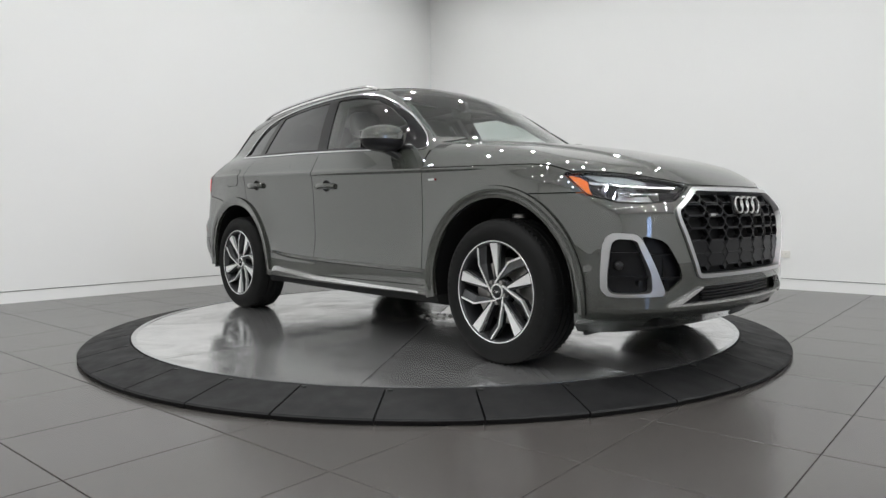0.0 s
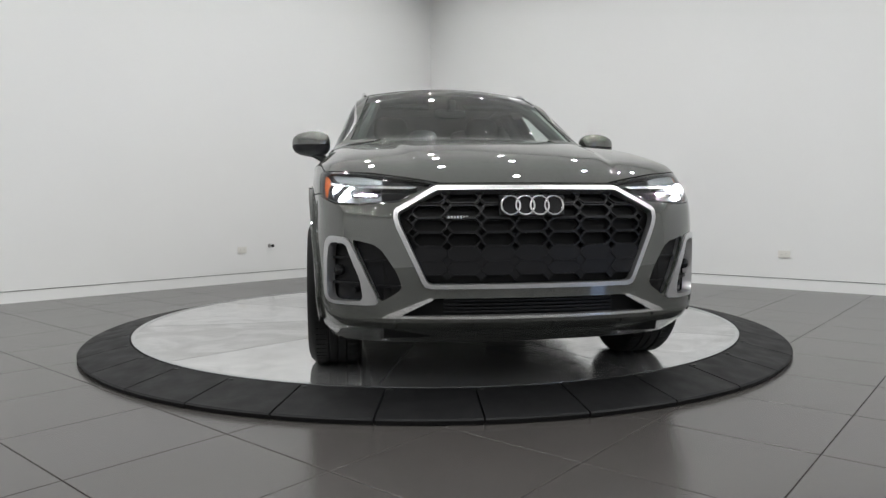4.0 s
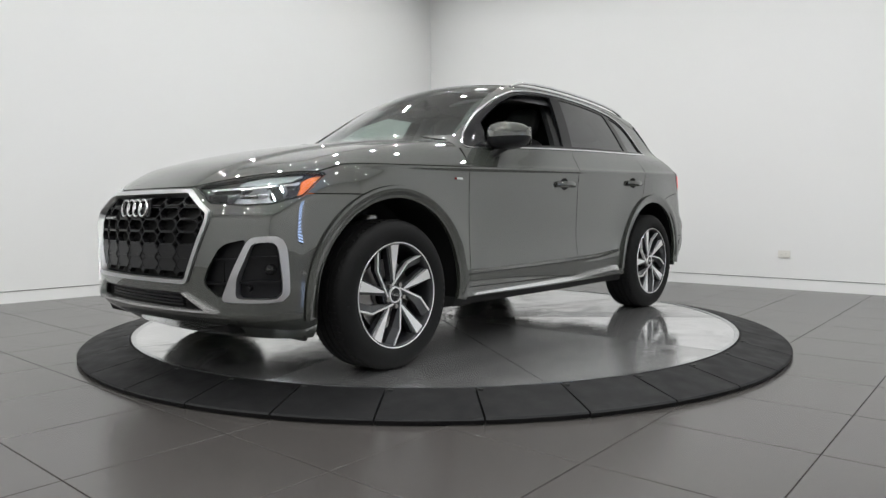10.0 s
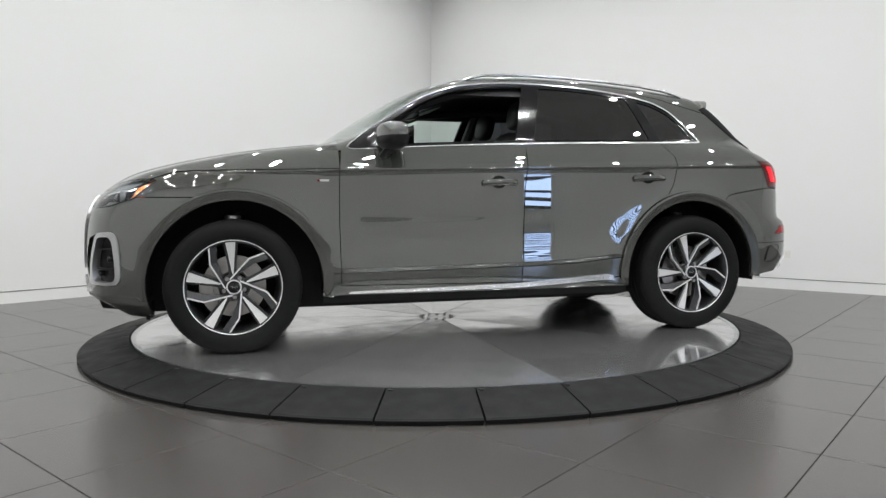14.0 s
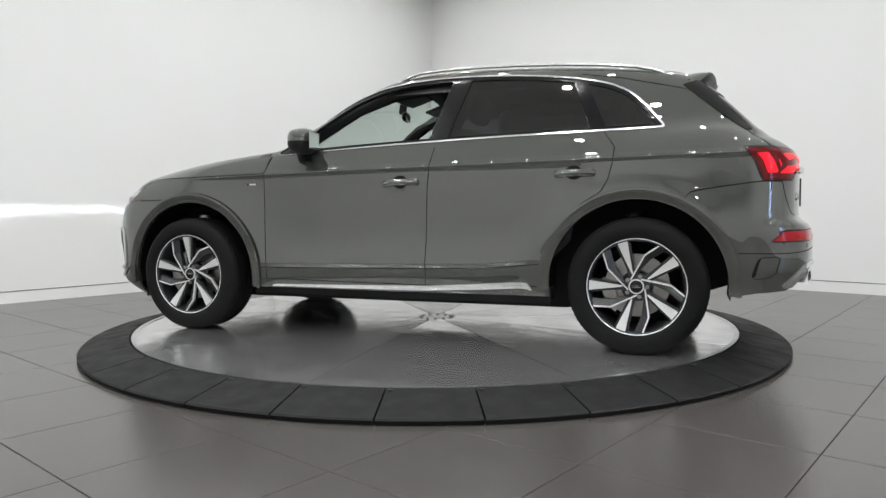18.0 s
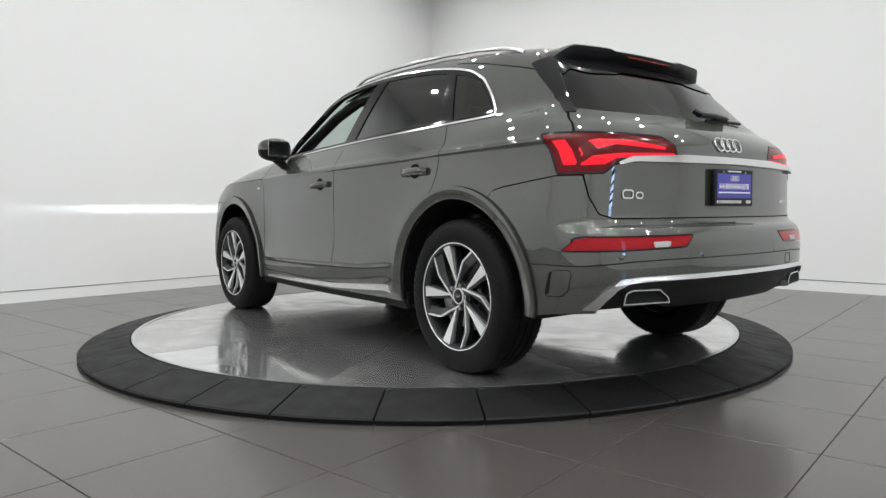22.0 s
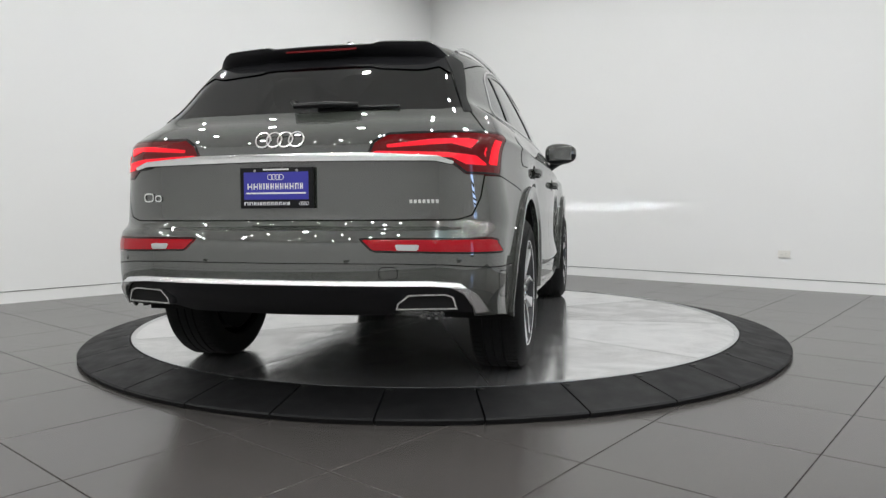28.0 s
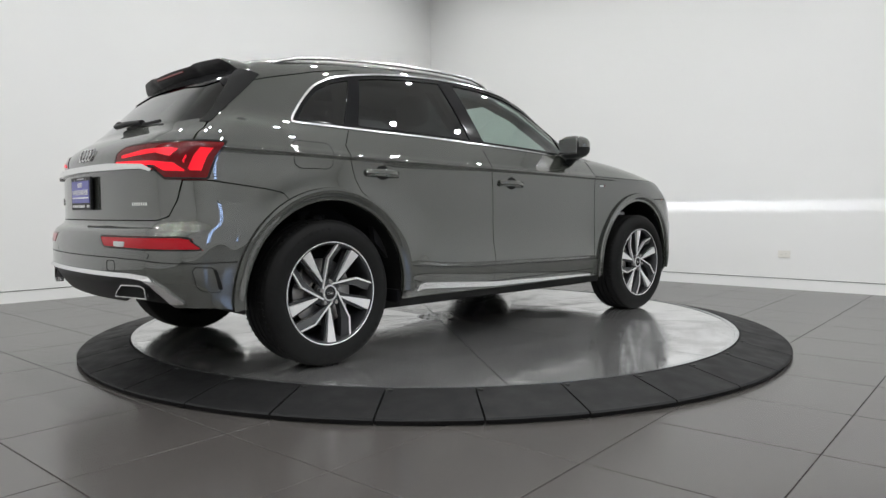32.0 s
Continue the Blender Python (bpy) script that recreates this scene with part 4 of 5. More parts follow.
def build_wheels(car):
    left = Matrix(((-1, 0, 0, 0), (0, 0, 1, 0), (0, 1, 0, 0), (0, 0, 0, 1)))
    right = Matrix(((1, 0, 0, 0), (0, 0, -1, 0), (0, 1, 0, 0), (0, 0, 0, 1)))
    build_wheel(car, (1.41, 0.905, 0.364), left, 93)
    build_wheel(car, (-1.41, 0.888, 0.364), left, 107)
    build_wheel(car, (1.41, -0.905, 0.364), right, 92)
    build_wheel(car, (-1.41, -0.888, 0.364), right, 53)


def cell_outline(w, h, c):
    """A long octagon."""
    return [(-w / 2 + c, -h / 2), (w / 2 - c, -h / 2), (w / 2, -h / 2 + c), (w / 2, h / 2 - c), (w / 2 - c, h / 2), (-w / 2 + c, h / 2), (-w / 2, h / 2 - c), (-w / 2, -h / 2 + c)]


def build_front(car, nose):
    inner = outline(GRILLE, "yz", -0.0165)
    seat = skin_end(1, 0.30, 0.90, -40, 40, da=1.5, dz=0.03, level=-0.045)
    grille = panel("grille", seat, [outline(GRILLE, "yz")], M_SHELL, car, "black honeycomb grille in a broad silver frame", rim=0)
    fine = skin_end(1, 0.43, 0.88, -34, 34, dz=0.005, da=0.3)
    panel("grille_frame", fine, [outline(GRILLE, "yz", 0.002), off(inner)], M_FRAME, grille, "matt silver frame", lift=0.010, rim=0.03)
    dy, dz = 0.140, 0.0590
    for r in range(8):
        z = 0.83 - r * dz
        for c in range(-5, 6):
            for kind in ("cell", "node"):
                y = c * dy + (dy / 2 if kind == "node" else 0)
                zz = z - (dz / 2 if kind == "node" else 0)
                test = np.array([[0, abs(y) + (0.045 if kind == "cell" else 0.0), zz]])
                if inner(test)[0] > -0.006:
                    if kind == "node" or inner(np.array([[0, abs(y) - 0.03, zz]]))[0] > -0.008:
                        continue
                e = 0.02
                n = Vector((1, (nose_x(y - e, zz) - nose_x(y + e, zz)) / (2 * e), (nose_x(y, zz - e) - nose_x(y, zz + e)) / (2 * e))).normalized()
                u = Vector((-n.y, n.x, 0)).normalized()
                v = n.cross(u)
                fr = Matrix((u, v, n)).transposed().to_4x4()
                at = Vector((nose_x(y, zz), y, zz)) - n * 0.014
                fr.translation = at
                solid = zz < 0.615
                if kind == "cell":
                    o = cell_outline(0.1392, 0.0584, 0.0225)
                    i = cell_outline(0.1270, 0.0470, 0.0180)
                    if "cell" not in WHEEL_MESHES:
                        ob = part("grille_cell", ring_of(o, i, -0.026, 0.0), M_BLACK, grille, m=fr, bevel=0.0025)
                        WHEEL_MESHES["cell"] = ob.data
                        ob2 = part("grille_fill", prism(cell_outline(0.1305, 0.0500, 0.0195), -0.02, -0.0018), M_BLACK, None)
                        WHEEL_MESHES["fill"] = ob2.data
                        bpy.data.objects.remove(ob2)
                    else:
                        ob = put("grille_cell", WHEEL_MESHES["cell"], grille, m=fr)
                    if solid:
                        put("grille_fill", WHEEL_MESHES["fill"], grille, m=fr)
                else:
                    o = [(0.0222, 0), (0, 0.0222), (-0.0222, 0), (0, -0.0222)]
                    i = [(0.0165, 0), (0, 0.0165), (-0.0165, 0), (0, -0.0165)]
                    if "node" not in WHEEL_MESHES:
                        ob = part("grille_node", ring_of(o, i, -0.026, -0.002), M_BLACK, grille, m=fr, bevel=0.002)
                        WHEEL_MESHES["node"] = ob.data
                        ob2 = part("grille_fill", prism([(0.0185, 0), (0, 0.0185), (-0.0185, 0), (0, -0.0185)], -0.02, -0.0035), M_BLACK, None)
                        WHEEL_MESHES["nfill"] = ob2.data
                        bpy.data.objects.remove(ob2)
                    else:
                        put("grille_node", WHEEL_MESHES["node"], grille, m=fr)
                    if solid:
                        put("grille_fill", WHEEL_MESHES["nfill"], grille, m=fr)
    # four plain rings on a dark mount
    x0 = nose_x(0, 0.788)
    upright = Matrix(((0, 0, 1, 0), (1, 0, 0, 0), (0, 1, 0, 0), (0, 0, 0, 1)))
    tip = Matrix.Rotation(radians(-9), 4, "Y")
    mount = part("emblem_mount", box(0.014, 0.275, 0.086, (0, 0, 0)), M_BLACK_GLOSS, grille, m=Matrix.Translation((x0 - 0.004, 0, 0.788)) @ tip, bevel=0.006)
    for k in range(4):
        part("emblem_ring", torus(0.0385, 0.0048, 40, 8), M_CHROME, grille, m=Matrix.Translation((x0 + 0.010, (k - 1.5) * 0.0605, 0.788)) @ tip @ upright, smooth=True)
    bad = part("grille_badge", box(0.006, 0.10, 0.016), M_BLACK_GLOSS, grille, m=Matrix.Translation((nose_x(-0.30, 0.742) - 0.012, -0.305, 0.742)) @ pose(0, 0, 0, 0, 0, 8))
    for k in range(7):
        part("badge_mark", box(0.003, 0.009, 0.010, (0.004, (k - 3) * 0.013, 0)), M_SILVER, bad)
    # lower intake with its slats and silver lip
    low = panel("lower_intake", seat, [outline(LIP, "yz", 0.01)], M_SHELL, car, "black slatted lower intake", rim=0)
    seat2 = skin_end(1, 0.30, 0.44, -40, 40, da=1.0, dz=0.004, level=-0.03)
    for k in range(4):
        z = 0.356 + k * 0.015
        panel("slat", seat2, [outline(LIP, "yz"), lambda V: np.abs(V[:, 2] - z) - 0.004, lambda V: np.abs(V[:, 1]) - 0.36], M_BLACK, low, rim=0.015)
    panel("lower_lip", skin_end(1, 0.30, 0.43, -42, 42, dz=0.004, da=0.35), [outline([(0, 0.343), (0.535, 0.343), (0.400, 0.413), (0.418, 0.418), (0.588, 0.348), (0.605, 0.334), (0.0, 0.327)], "yz")], M_SATIN, car, "matt silver lower lip with upturned ends", lift=0.012, rim=0.03)
    for mirror in (False, True):
        s = -1 if mirror else 1
        hand = lambda V: -V[:, 1]
        panel("bumper_fold", skin_end(1, 0.29, 0.42, 28, 75, dz=0.004, da=0.4), [outline([(-1.69, 0.330), (-1.358, 0.337), (-1.22, 0.349), (-1.123, 0.395), (-1.108, 0.390), (-1.205, 0.335), (-1.358, 0.322), (-1.69, 0.315)], "wz")], M_PAINT, car, lift=0.009, rim=0.02, mirror=mirror)
        fine_f = skin_end(1, 0.38, 0.69, 25, 70, dz=0.005, da=0.4)
        fog_seat = skin_end(1, 0.36, 0.72, 10, 80, da=1.0, dz=0.02, level=-0.04)
        fog = panel("fog_pocket", fog_seat, [outline(FOG, "wz", 0.01)], M_BLACK, car, "black fog-lamp pocket in a silver surround", rim=0, mirror=mirror)
        panel("surround", fine_f, [outline(FOG, "wz", 0.002), off(outline(FOG_IN, "wz", 0.010))], M_FRAME, fog, "matt silver surround", lift=0.008, rim=0.04, mirror=mirror)
        panel("side_duct", fog_seat, [outline(DUCT, "wz", 0.006)], M_BLACK, car, "black side duct", rim=0, mirror=mirror)
        for z in (0.468, 0.575):
            panel("pocket_bar", skin_end(1, 0.40, 0.66, 25, 70, da=1.0, dz=0.008, level=-0.02), [outline(FOG_IN, "wz", 0.004), lambda V: np.abs(V[:, 2] - z) - 0.005], M_BLACK, fog, rim=0.02, mirror=mirror)
        for z in (0.459, 0.564):
            panel("duct_bar", skin_end(1, 0.40, 0.66, 10, 60, da=1.0, dz=0.008, level=-0.022), [outline(DUCT, "wz", 0.0), lambda V: np.abs(V[:, 2] - z) - 0.005], M_BLACK, car, rim=0.02, mirror=mirror)
        at = Vector((2.045, 0.785, 0.522))
        dirn = Vector((0.80, 0.60, 0))
        q = Matrix.Translation(Vector((at.x, s * at.y, at.z))) @ Vector((dirn.x, s * dirn.y, 0)).to_track_quat("Z", "Y").to_matrix().to_4x4()
        part("fog_lamp", lathe([(0.0, 0.006), (0.016, 0.003), (0.022, -0.004), (0.024, -0.03)], 24), M_BLACK_GLOSS, fog, m=q, smooth=True)
        part("parking_sensor", lathe([(0.0, 0.004), (0.011, 0.003), (0.013, -0.02)], 20), M_BLACK, fog, m=Matrix.Translation((0.06, s * -0.066, -0.080)) @ q, smooth=True)
        # headlamp
        lamp = new("headlight")
        lamp.parent = car
        tagged(lamp, "slim clear headlamp with amber corner, switched on")
        deep = skin_end(1, 0.76, 0.97, 8, 84, da=1.0, dz=0.008, level=-0.048)
        shallow = skin_end(1, 0.76, 0.97, 8, 84, da=0.7, dz=0.006, level=-0.018)
        fine_s = skin_end(1, 0.80, 0.95, 8, 84, da=0.5, dz=0.004, level=-0.016)
        panel("bezel", deep, [outline(LAMP_F, "wz", 0.004), lambda V: np.maximum(np.minimum(0.058 - np.abs(V[:, 1] - 0.660), 0.011 - np.abs(V[:, 2] - 0.834)), 0.040 - np.hypot(V[:, 1] - 0.762, V[:, 2] - 0.847))], M_BEZEL, lamp, rim=0, mirror=mirror)
        panel("bezel_edge", skin_end(1, 0.77, 0.96, 8, 84, dz=0.004, da=0.4), [outline(LAMP_F, "wz", 0.0), off(outline(LAMP_F, "wz", -0.007))], M_BLACK_GLOSS, lamp, lift=-0.002, rim=0.02, mirror=mirror)
        panel("lens", nose, [hand, outline(LAMP_F, "wz", -0.002)], M_LENS, lamp, "clear polycarbonate lens", lift=-0.0005, rim=0, mirror=mirror)
        panel("indicator", shallow, [outline([(-0.93, 0.936), (-1.034, 0.917), (-1.084, 0.895), (-1.087, 0.863), (-1.112, 0.816), (-1.041, 0.824), (-0.985, 0.852)], "wz", -0.003)], M_AMBER, lamp, "amber side reflector", rim=0.03, mirror=mirror)
        panel("daytime_strip", shallow, [outline([(-1.475, 0.875), (-1.424, 0.898), (-1.273, 0.916), (-1.06, 0.926), (-1.141, 0.895), (-1.288, 0.882)], "wz")], M_DRL, lamp, "pale daytime light band", rim=0.012, mirror=mirror)
        panel("lamp_divider", fine_s, [outline([(-1.66, 0.868), (-1.409, 0.872), (-1.277, 0.880), (-1.119, 0.890), (-1.09, 0.896), (-1.084, 0.889), (-1.097, 0.880), (-1.277, 0.872), (-1.41, 0.864), (-1.64, 0.858)], "wz")], M_CHROME, lamp, "thin chrome divider", rim=0.03, mirror=mirror)
        # the projector burns at the back of a deep dish
        for y, z, r, glow in ((0.762, 0.847, 0.034, True),):
            x = nose_x(y + 0.038, z) - 0.030
            aim = Matrix.Translation((x, s * y, z)) @ Vector((1, 0.06 * s, 0)).to_track_quat("Z", "Y").to_matrix().to_4x4()
            bowl = part("projector", lathe([(0.0, -0.004), (r, -0.002), (r * 1.02, 0.006), (r * 1.08, 0.014), (r * 1.14, 0.024), (r * 1.20, 0.024)], 32), M_BEZEL, lamp, m=aim, smooth=True)
            part("bulb_lens", lathe([(0.0, 0.016), (r * 0.5, 0.013), (r * 0.85, 0.006), (r * 0.97, 0.0)], 24), M_HEAD if glow else M_LENS, bowl, "glowing lens" if glow else "", smooth=True)
        # the low beam: a thin bright strip in a black slotted box, cut off level
        y, z = 0.660, 0.838
        x1 = nose_x(0.725, z) - 0.02
        x0 = x1 - 0.058
        # Box, filters and strip are additions that stand in for the projector's lens.
        box_ob = part("beam_box", box(0.06, 0.105, 0.004, ((x0 + x1) / 2, s * y, z + 0.0021)), M_BEZEL, lamp, "added black slotted box that shapes the low beam")
        part("box_floor", box(0.06, 0.105, 0.003, ((x0 + x1) / 2, s * y, z - 0.0125)), M_SHELL, box_ob)
        for q in (-1, 1):
            part("box_side", box(0.062, 0.002, 0.018, ((x0 + x1) / 2, s * y + q * 0.0525, z - 0.006)), M_SHELL, box_ob)
        for q in (0.0030, 0.0052, 0.0078):
            part("filter_plate", box(0.058, 0.105, 0.0004, ((x0 + x1) / 2, s * y, z - q)), M_FILTER, box_ob)
        part("box_back", box(0.004, 0.105, 0.016, (x0 - 0.004, s * y, z - 0.004)), M_SHELL, box_ob)
        part("beam_strip", box(0.002, 0.06, 0.0016, (x0, s * y, z)), M_BEAM, box_ob, "added thin bright source of the low beam")


def build_rear(car, tail):
    fine_l = skin_end(-1, 0.89, 1.10, 10, 62, dz=0.005, da=0.35)
    fine_low = skin_end(-1, 0.585, 0.68, 10, 64, dz=0.004, da=0.35)
    lamp_region = outline(TAIL_LAMP, "yz")
    low_region = outline(LOW_LAMP, "yz")
    hand = lambda V: -V[:, 1]
    for mirror in (False, True):
        s = -1 if mirror else 1
        lamp = panel("tail_light", fine_l, [lamp_region, lambda V: lamp_front_edge(V)], M_RED, car, "wraparound red tail light, switched on", lift=0.001, rim=0.03, mirror=mirror)
        for poly in ([(0.90, 1.045), (0.808, 1.051), (0.795, 0.990), (0.815, 0.948), (0.90, 0.946)],
                     [(0.812, 0.944), (0.770, 0.982), (0.662, 0.994), (0.392, 1.000), (0.378, 0.988), (0.685, 0.974), (0.735, 0.948)],
                     [(0.775, 1.043), (0.737, 1.049), (0.618, 1.045), (0.435, 1.025), (0.440, 1.013), (0.682, 1.028), (0.752, 1.010)]):
            panel("light_bar", fine_l, [outline(poly, "yz"), lambda V: lamp_front_edge(V) + 0.040, lambda V: np.where(np.abs(V[:, 1]) > 0.80, -lamp_front_edge(V) - 0.092, -1.0)], M_RED_GLOW, lamp, "bright red light bar", lift=0.0035, rim=0.004, mirror=mirror)
        panel("lamp_border", fine_l, [all_of(lamp_region, lamp_front_edge), lambda V: -all_of(outline(TAIL_LAMP, "yz"), lamp_front_edge)(V) - 0.008], M_BLACK_GLOSS, lamp, lift=0.002, rim=0.01, mirror=mirror)
        low = panel("lower_light", fine_low, [low_region, lambda V: lamp_front_edge(V)], M_RED_LOW, car, "narrow red reflector in the bumper, given a weak glow", lift=0.001, rim=0.03, mirror=mirror)
        panel("reverse_lamp", fine_low, [outline([(0.486, 0.640), (0.576, 0.639), (0.572, 0.617), (0.494, 0.618)], "yz")], M_REVERSE, low, "clear reversing lamp", lift=0.003, rim=0.004, mirror=mirror)
        panel("lower_border", fine_low, [all_of(low_region, lamp_front_edge), lambda V: -all_of(outline(LOW_LAMP, "yz"), lamp_front_edge)(V) - 0.005], M_BLACK_GLOSS, low, lift=0.002, rim=0.01, mirror=mirror)
        # exhaust surround
        ex = [(0.722, 0.392), (0.708, 0.440), (0.676, 0.452), (0.535, 0.449), (0.492, 0.415), (0.486, 0.390)]
        pts = [(s * y, z) for y, z in ex][::s]
        xs = tail_x(0.6, 0.44) - 0.016
        m = Matrix.Translation((xs + 0.02, 0, 0)) @ Matrix(((0, 0, -1, 0), (1, 0, 0, 0), (0, 1, 0, 0), (0, 0, 0, 1)))
        m = Matrix.Translation((xs, s * 0.6, 0)) @ Matrix.Rotation(radians(-13 * s), 4, "Z") @ Matrix.Translation((-xs, -s * 0.6, 0)) @ m
        tip = part("exhaust_tip", ring_of(pts, shrink(pts, 0.0065), -0.03, 0.012), M_CHROME, car, "chrome trapezoid exhaust surround", m=m, bevel=0.002)
        # A dark plate just inside the rim stands for the hollow's shade.
        part("tip_back", prism(shrink(pts, 0.004), -0.004, 0.002), M_SHELL, tip)
        # bumper side vent
        vent = skin_sections(-2.115, -1.90, -24, -8, dx=0.004, df=0.25)
        pocket = rounded([(-1.993, 0.525), (-2.10, 0.533), (-2.072, 0.425), (-1.958, 0.411)], 1)
        panel("side_vent", vent, [outline(pocket), off(outline(pocket, grow=-0.0025))], M_SHELL, car, "thin dark joint of a bumper corner insert", lift=0.0012, rim=0.004, mirror=mirror)
        panel("vent_slot", vent, [outline([(-1.993, 0.517), (-2.006, 0.518), (-1.996, 0.490), (-1.984, 0.432), (-1.964, 0.422)])], M_SHELL, car, "dark upright vent slot", lift=0.0014, rim=0.004, mirror=mirror)
    strip = [(0.0, 0.502), (0.62, 0.502), (0.722, 0.495), (0.782, 0.446), (0.812, 0.375), (0.770, 0.375), (0.758, 0.415), (0.735, 0.455), (0.69, 0.479), (0.60, 0.484), (0.0, 0.485)]
    panel("bumper_strip", skin_end(-1, 0.36, 0.54, -60, 60, dz=0.004, da=0.35), [outline(strip, "yz"), lambda V: V[:, 0] + 1.95], M_TRIM, car, "bright silver strip along the rear valance", lift=lambda V: 0.004 + 0.009 * step(0.0, 0.018, 0.502 - 0.09 * np.maximum(np.abs(V[:, 1]) - 0.62, 0) - V[:, 2]), rim=0.02)
    bar = panel("chrome_bar", skin_end(-1, 0.93, 1.01, -40, 40, dz=0.004, da=0.35), [outline([(0, 0.992), (0.34, 0.990), (0.63, 0.977), (0.69, 0.957), (0.685, 0.946), (0.62, 0.960), (0, 0.973)], "yz")], M_CHROME, car, "slim chrome bar across the tailgate", lift=0.022, rim=0.03)
    fine_b = skin_end(-1, 0.50, 0.58, -64, 64, dz=0.004, da=0.5)
    panel("bumper_joint", fine_b, [lambda V: np.abs(V[:, 2] - np.interp(np.abs(V[:, 1]), [0, 0.5, 0.69, 0.856], [0.567, 0.567, 0.562, 0.546])) - 0.0022, lambda V: V[:, 0] + 1.90], M_SHELL, car, lift=0.0012, rim=0.003)
    tow = rounded([(-0.424, 0.556), (-0.497, 0.556), (-0.497, 0.506), (-0.424, 0.506)], 1)
    panel("tow_cover_joint", fine_b, [outline(tow, "sz"), off(outline(tow, "sz", -0.003))], M_SHELL, car, lift=0.0012, rim=0.003)
    # The border's stepped lower edge draws the spoiler ears' reflection in the glass.
    frit_and_reflection = outline([(0, 1.414), (0.24, 1.412), (0.29, 1.398), (0.46, 1.384), (0.50, 1.388), (0.55, 1.402), (0.60, 1.37), (0.62, 1.6), (0, 1.6)], "yz")
    panel("glass_border", skin_end(-1, 1.36, 1.52, -50, 50, dz=0.005, da=0.6), [frit_and_reflection, outline(BACK, "yz", 0.02)], M_BLACK_GLOSS, car, "black border along the rear window's top, stepped like the spoiler's reflection", lift=0.001, rim=0)
    # dealer placard in a black frame
    xp = tail_x(0, 0.86) - 0.004
    back = Matrix(((0, 0, -1, 0), (-1, 0, 0, 0), (0, 1, 0, 0), (0, 0, 0, 1)))
    plate_ob = part("number_plate", box(0.312, 0.162, 0.012), M_BLACK, car, "blue dealer placard in a black frame", m=Matrix.Translation((xp - 0.012, 0.003, 0.862)) @ back, bevel=0.004)
    part("placard", box(0.276, 0.108, 0.003, (0, 0.008, 0.0065)), M_BLUE, plate_ob)

    def stroke(w, h, x, y, z):
        """A plain mark: an upright bar with a level one across it."""
        bm = box(0.0048, h, 0.001, (x + 0.0024, y, z))
        if w > 0.01:
            box(w - 0.0048, h * 0.22, 0.001, (x + 0.0024 + w / 2, y + h * (0.39 if int(w * 1000) % 2 else -0.05), z), None, bm)
            box(0.003, h, 0.001, (x + w - 0.0015, y, z), None, bm)
        return bm
    word = [0.020, 0.018, 0.012, 0.005, 0.012, 0.014, 0.014, 0.014, 0.014, 0.016, 0.015, 0.012]
    x = -0.122
    for w in word:
        part("placard_mark", stroke(w, 0.024, x, 0.006, 0.0085), M_WHITE, plate_ob)
        x += w + 0.0065
    part("placard_line", box(0.255, 0.006, 0.001, (0, -0.021, 0.0085)), M_WHITE, plate_ob)
    x = -0.138
    for w in word:
        part("frame_mark", stroke(w * 0.85, 0.013, x, -0.062, 0.0065), M_WHITE, plate_ob)
        x += w * 0.85 + 0.005
    part("frame_line", box(0.11, 0.006, 0.001, (0.0, 0.072, 0.0065)), M_WHITE, plate_ob)
    for k in range(4):
        part("placard_ring", torus(0.0105, 0.0013, 24, 6), M_WHITE, plate_ob, m=Matrix.Translation(((k - 1.5) * 0.0155, 0.042, 0.0088)))
        part("frame_ring", torus(0.006, 0.001, 16, 6), M_WHITE, plate_ob, m=Matrix.Translation((0.118 + (k - 1.5) * 0.009, -0.062, 0.0068)))
    for q in (-1, 1):
        part("plate_screw", cyl(0.005, 0.004, (q * 0.09, 0.068, 0.007), n=12), M_STEEL, plate_ob)
    # ring emblem and badge bars
    xe = tail_x(0, 1.054)
    for k in range(4):
        part("rear_emblem_ring", torus(0.0315, 0.0042, 36, 8), M_CHROME, car, "chrome ring of the tailgate emblem", m=Matrix.Translation((xe - 0.004, (k - 1.5) * 0.0475, 1.053)) @ Matrix.Rotation(radians(20), 4, "Y") @ back, smooth=True)
    for y, w, h in ((0.637, 0.056, 0.019), (0.582, 0.038, 0.0145)):
        part("badge_frame", ring_of(*([(x * (1 - 2 * d / w), z * (1 - d / h)) for x, z in rounded([(-w / 2, -h), (w / 2, -h), (w / 2, h), (-w / 2, h)])] for d in (0, 0.0058)), 0, 0.005), M_CHROME, car, "chrome badge",
             m=Matrix.Translation((tail_x(y, 0.83), y, 0.811 + h)) @ pose(0, 0, 0, 0, 0, -14) @ back)
    for k in range(7):
        y = -0.53 - k * 0.0165
        part("badge_bar", box(0.011, 0.014, 0.004), M_CHROME, car, m=Matrix.Translation((tail_x(y, 0.805), y, 0.805)) @ pose(0, 0, 0, 0, 0, 14) @ back)
    # rear wiper
    w0 = Vector((tail_x(0.0, 1.20) - 0.035, 0.0, 1.205))
    w1 = Vector((tail_x(-0.27, 1.205) - 0.022, -0.27, 1.205))
    w2 = Vector((tail_x(-0.44, 1.20) - 0.014, -0.44, 1.198))
    arm = part("rear_wiper", tube([w0 + Vector((0.02, 0.012, 0.02)), w0, w0 + (w1 - w0) * 0.5 + Vector((-0.008, 0, 0.004)), w1], 0.018, 8, flat=0.75), M_BLACK, car, "black rear wiper arm and blade", smooth=True)
    part("wiper_blade", tube([w0 + (w1 - w0) * 0.35 + Vector((0.012, 0, -0.016)), w1 + Vector((0.004, 0, -0.01)), w2], 0.008, 6), M_BLACK, arm, smooth=True)
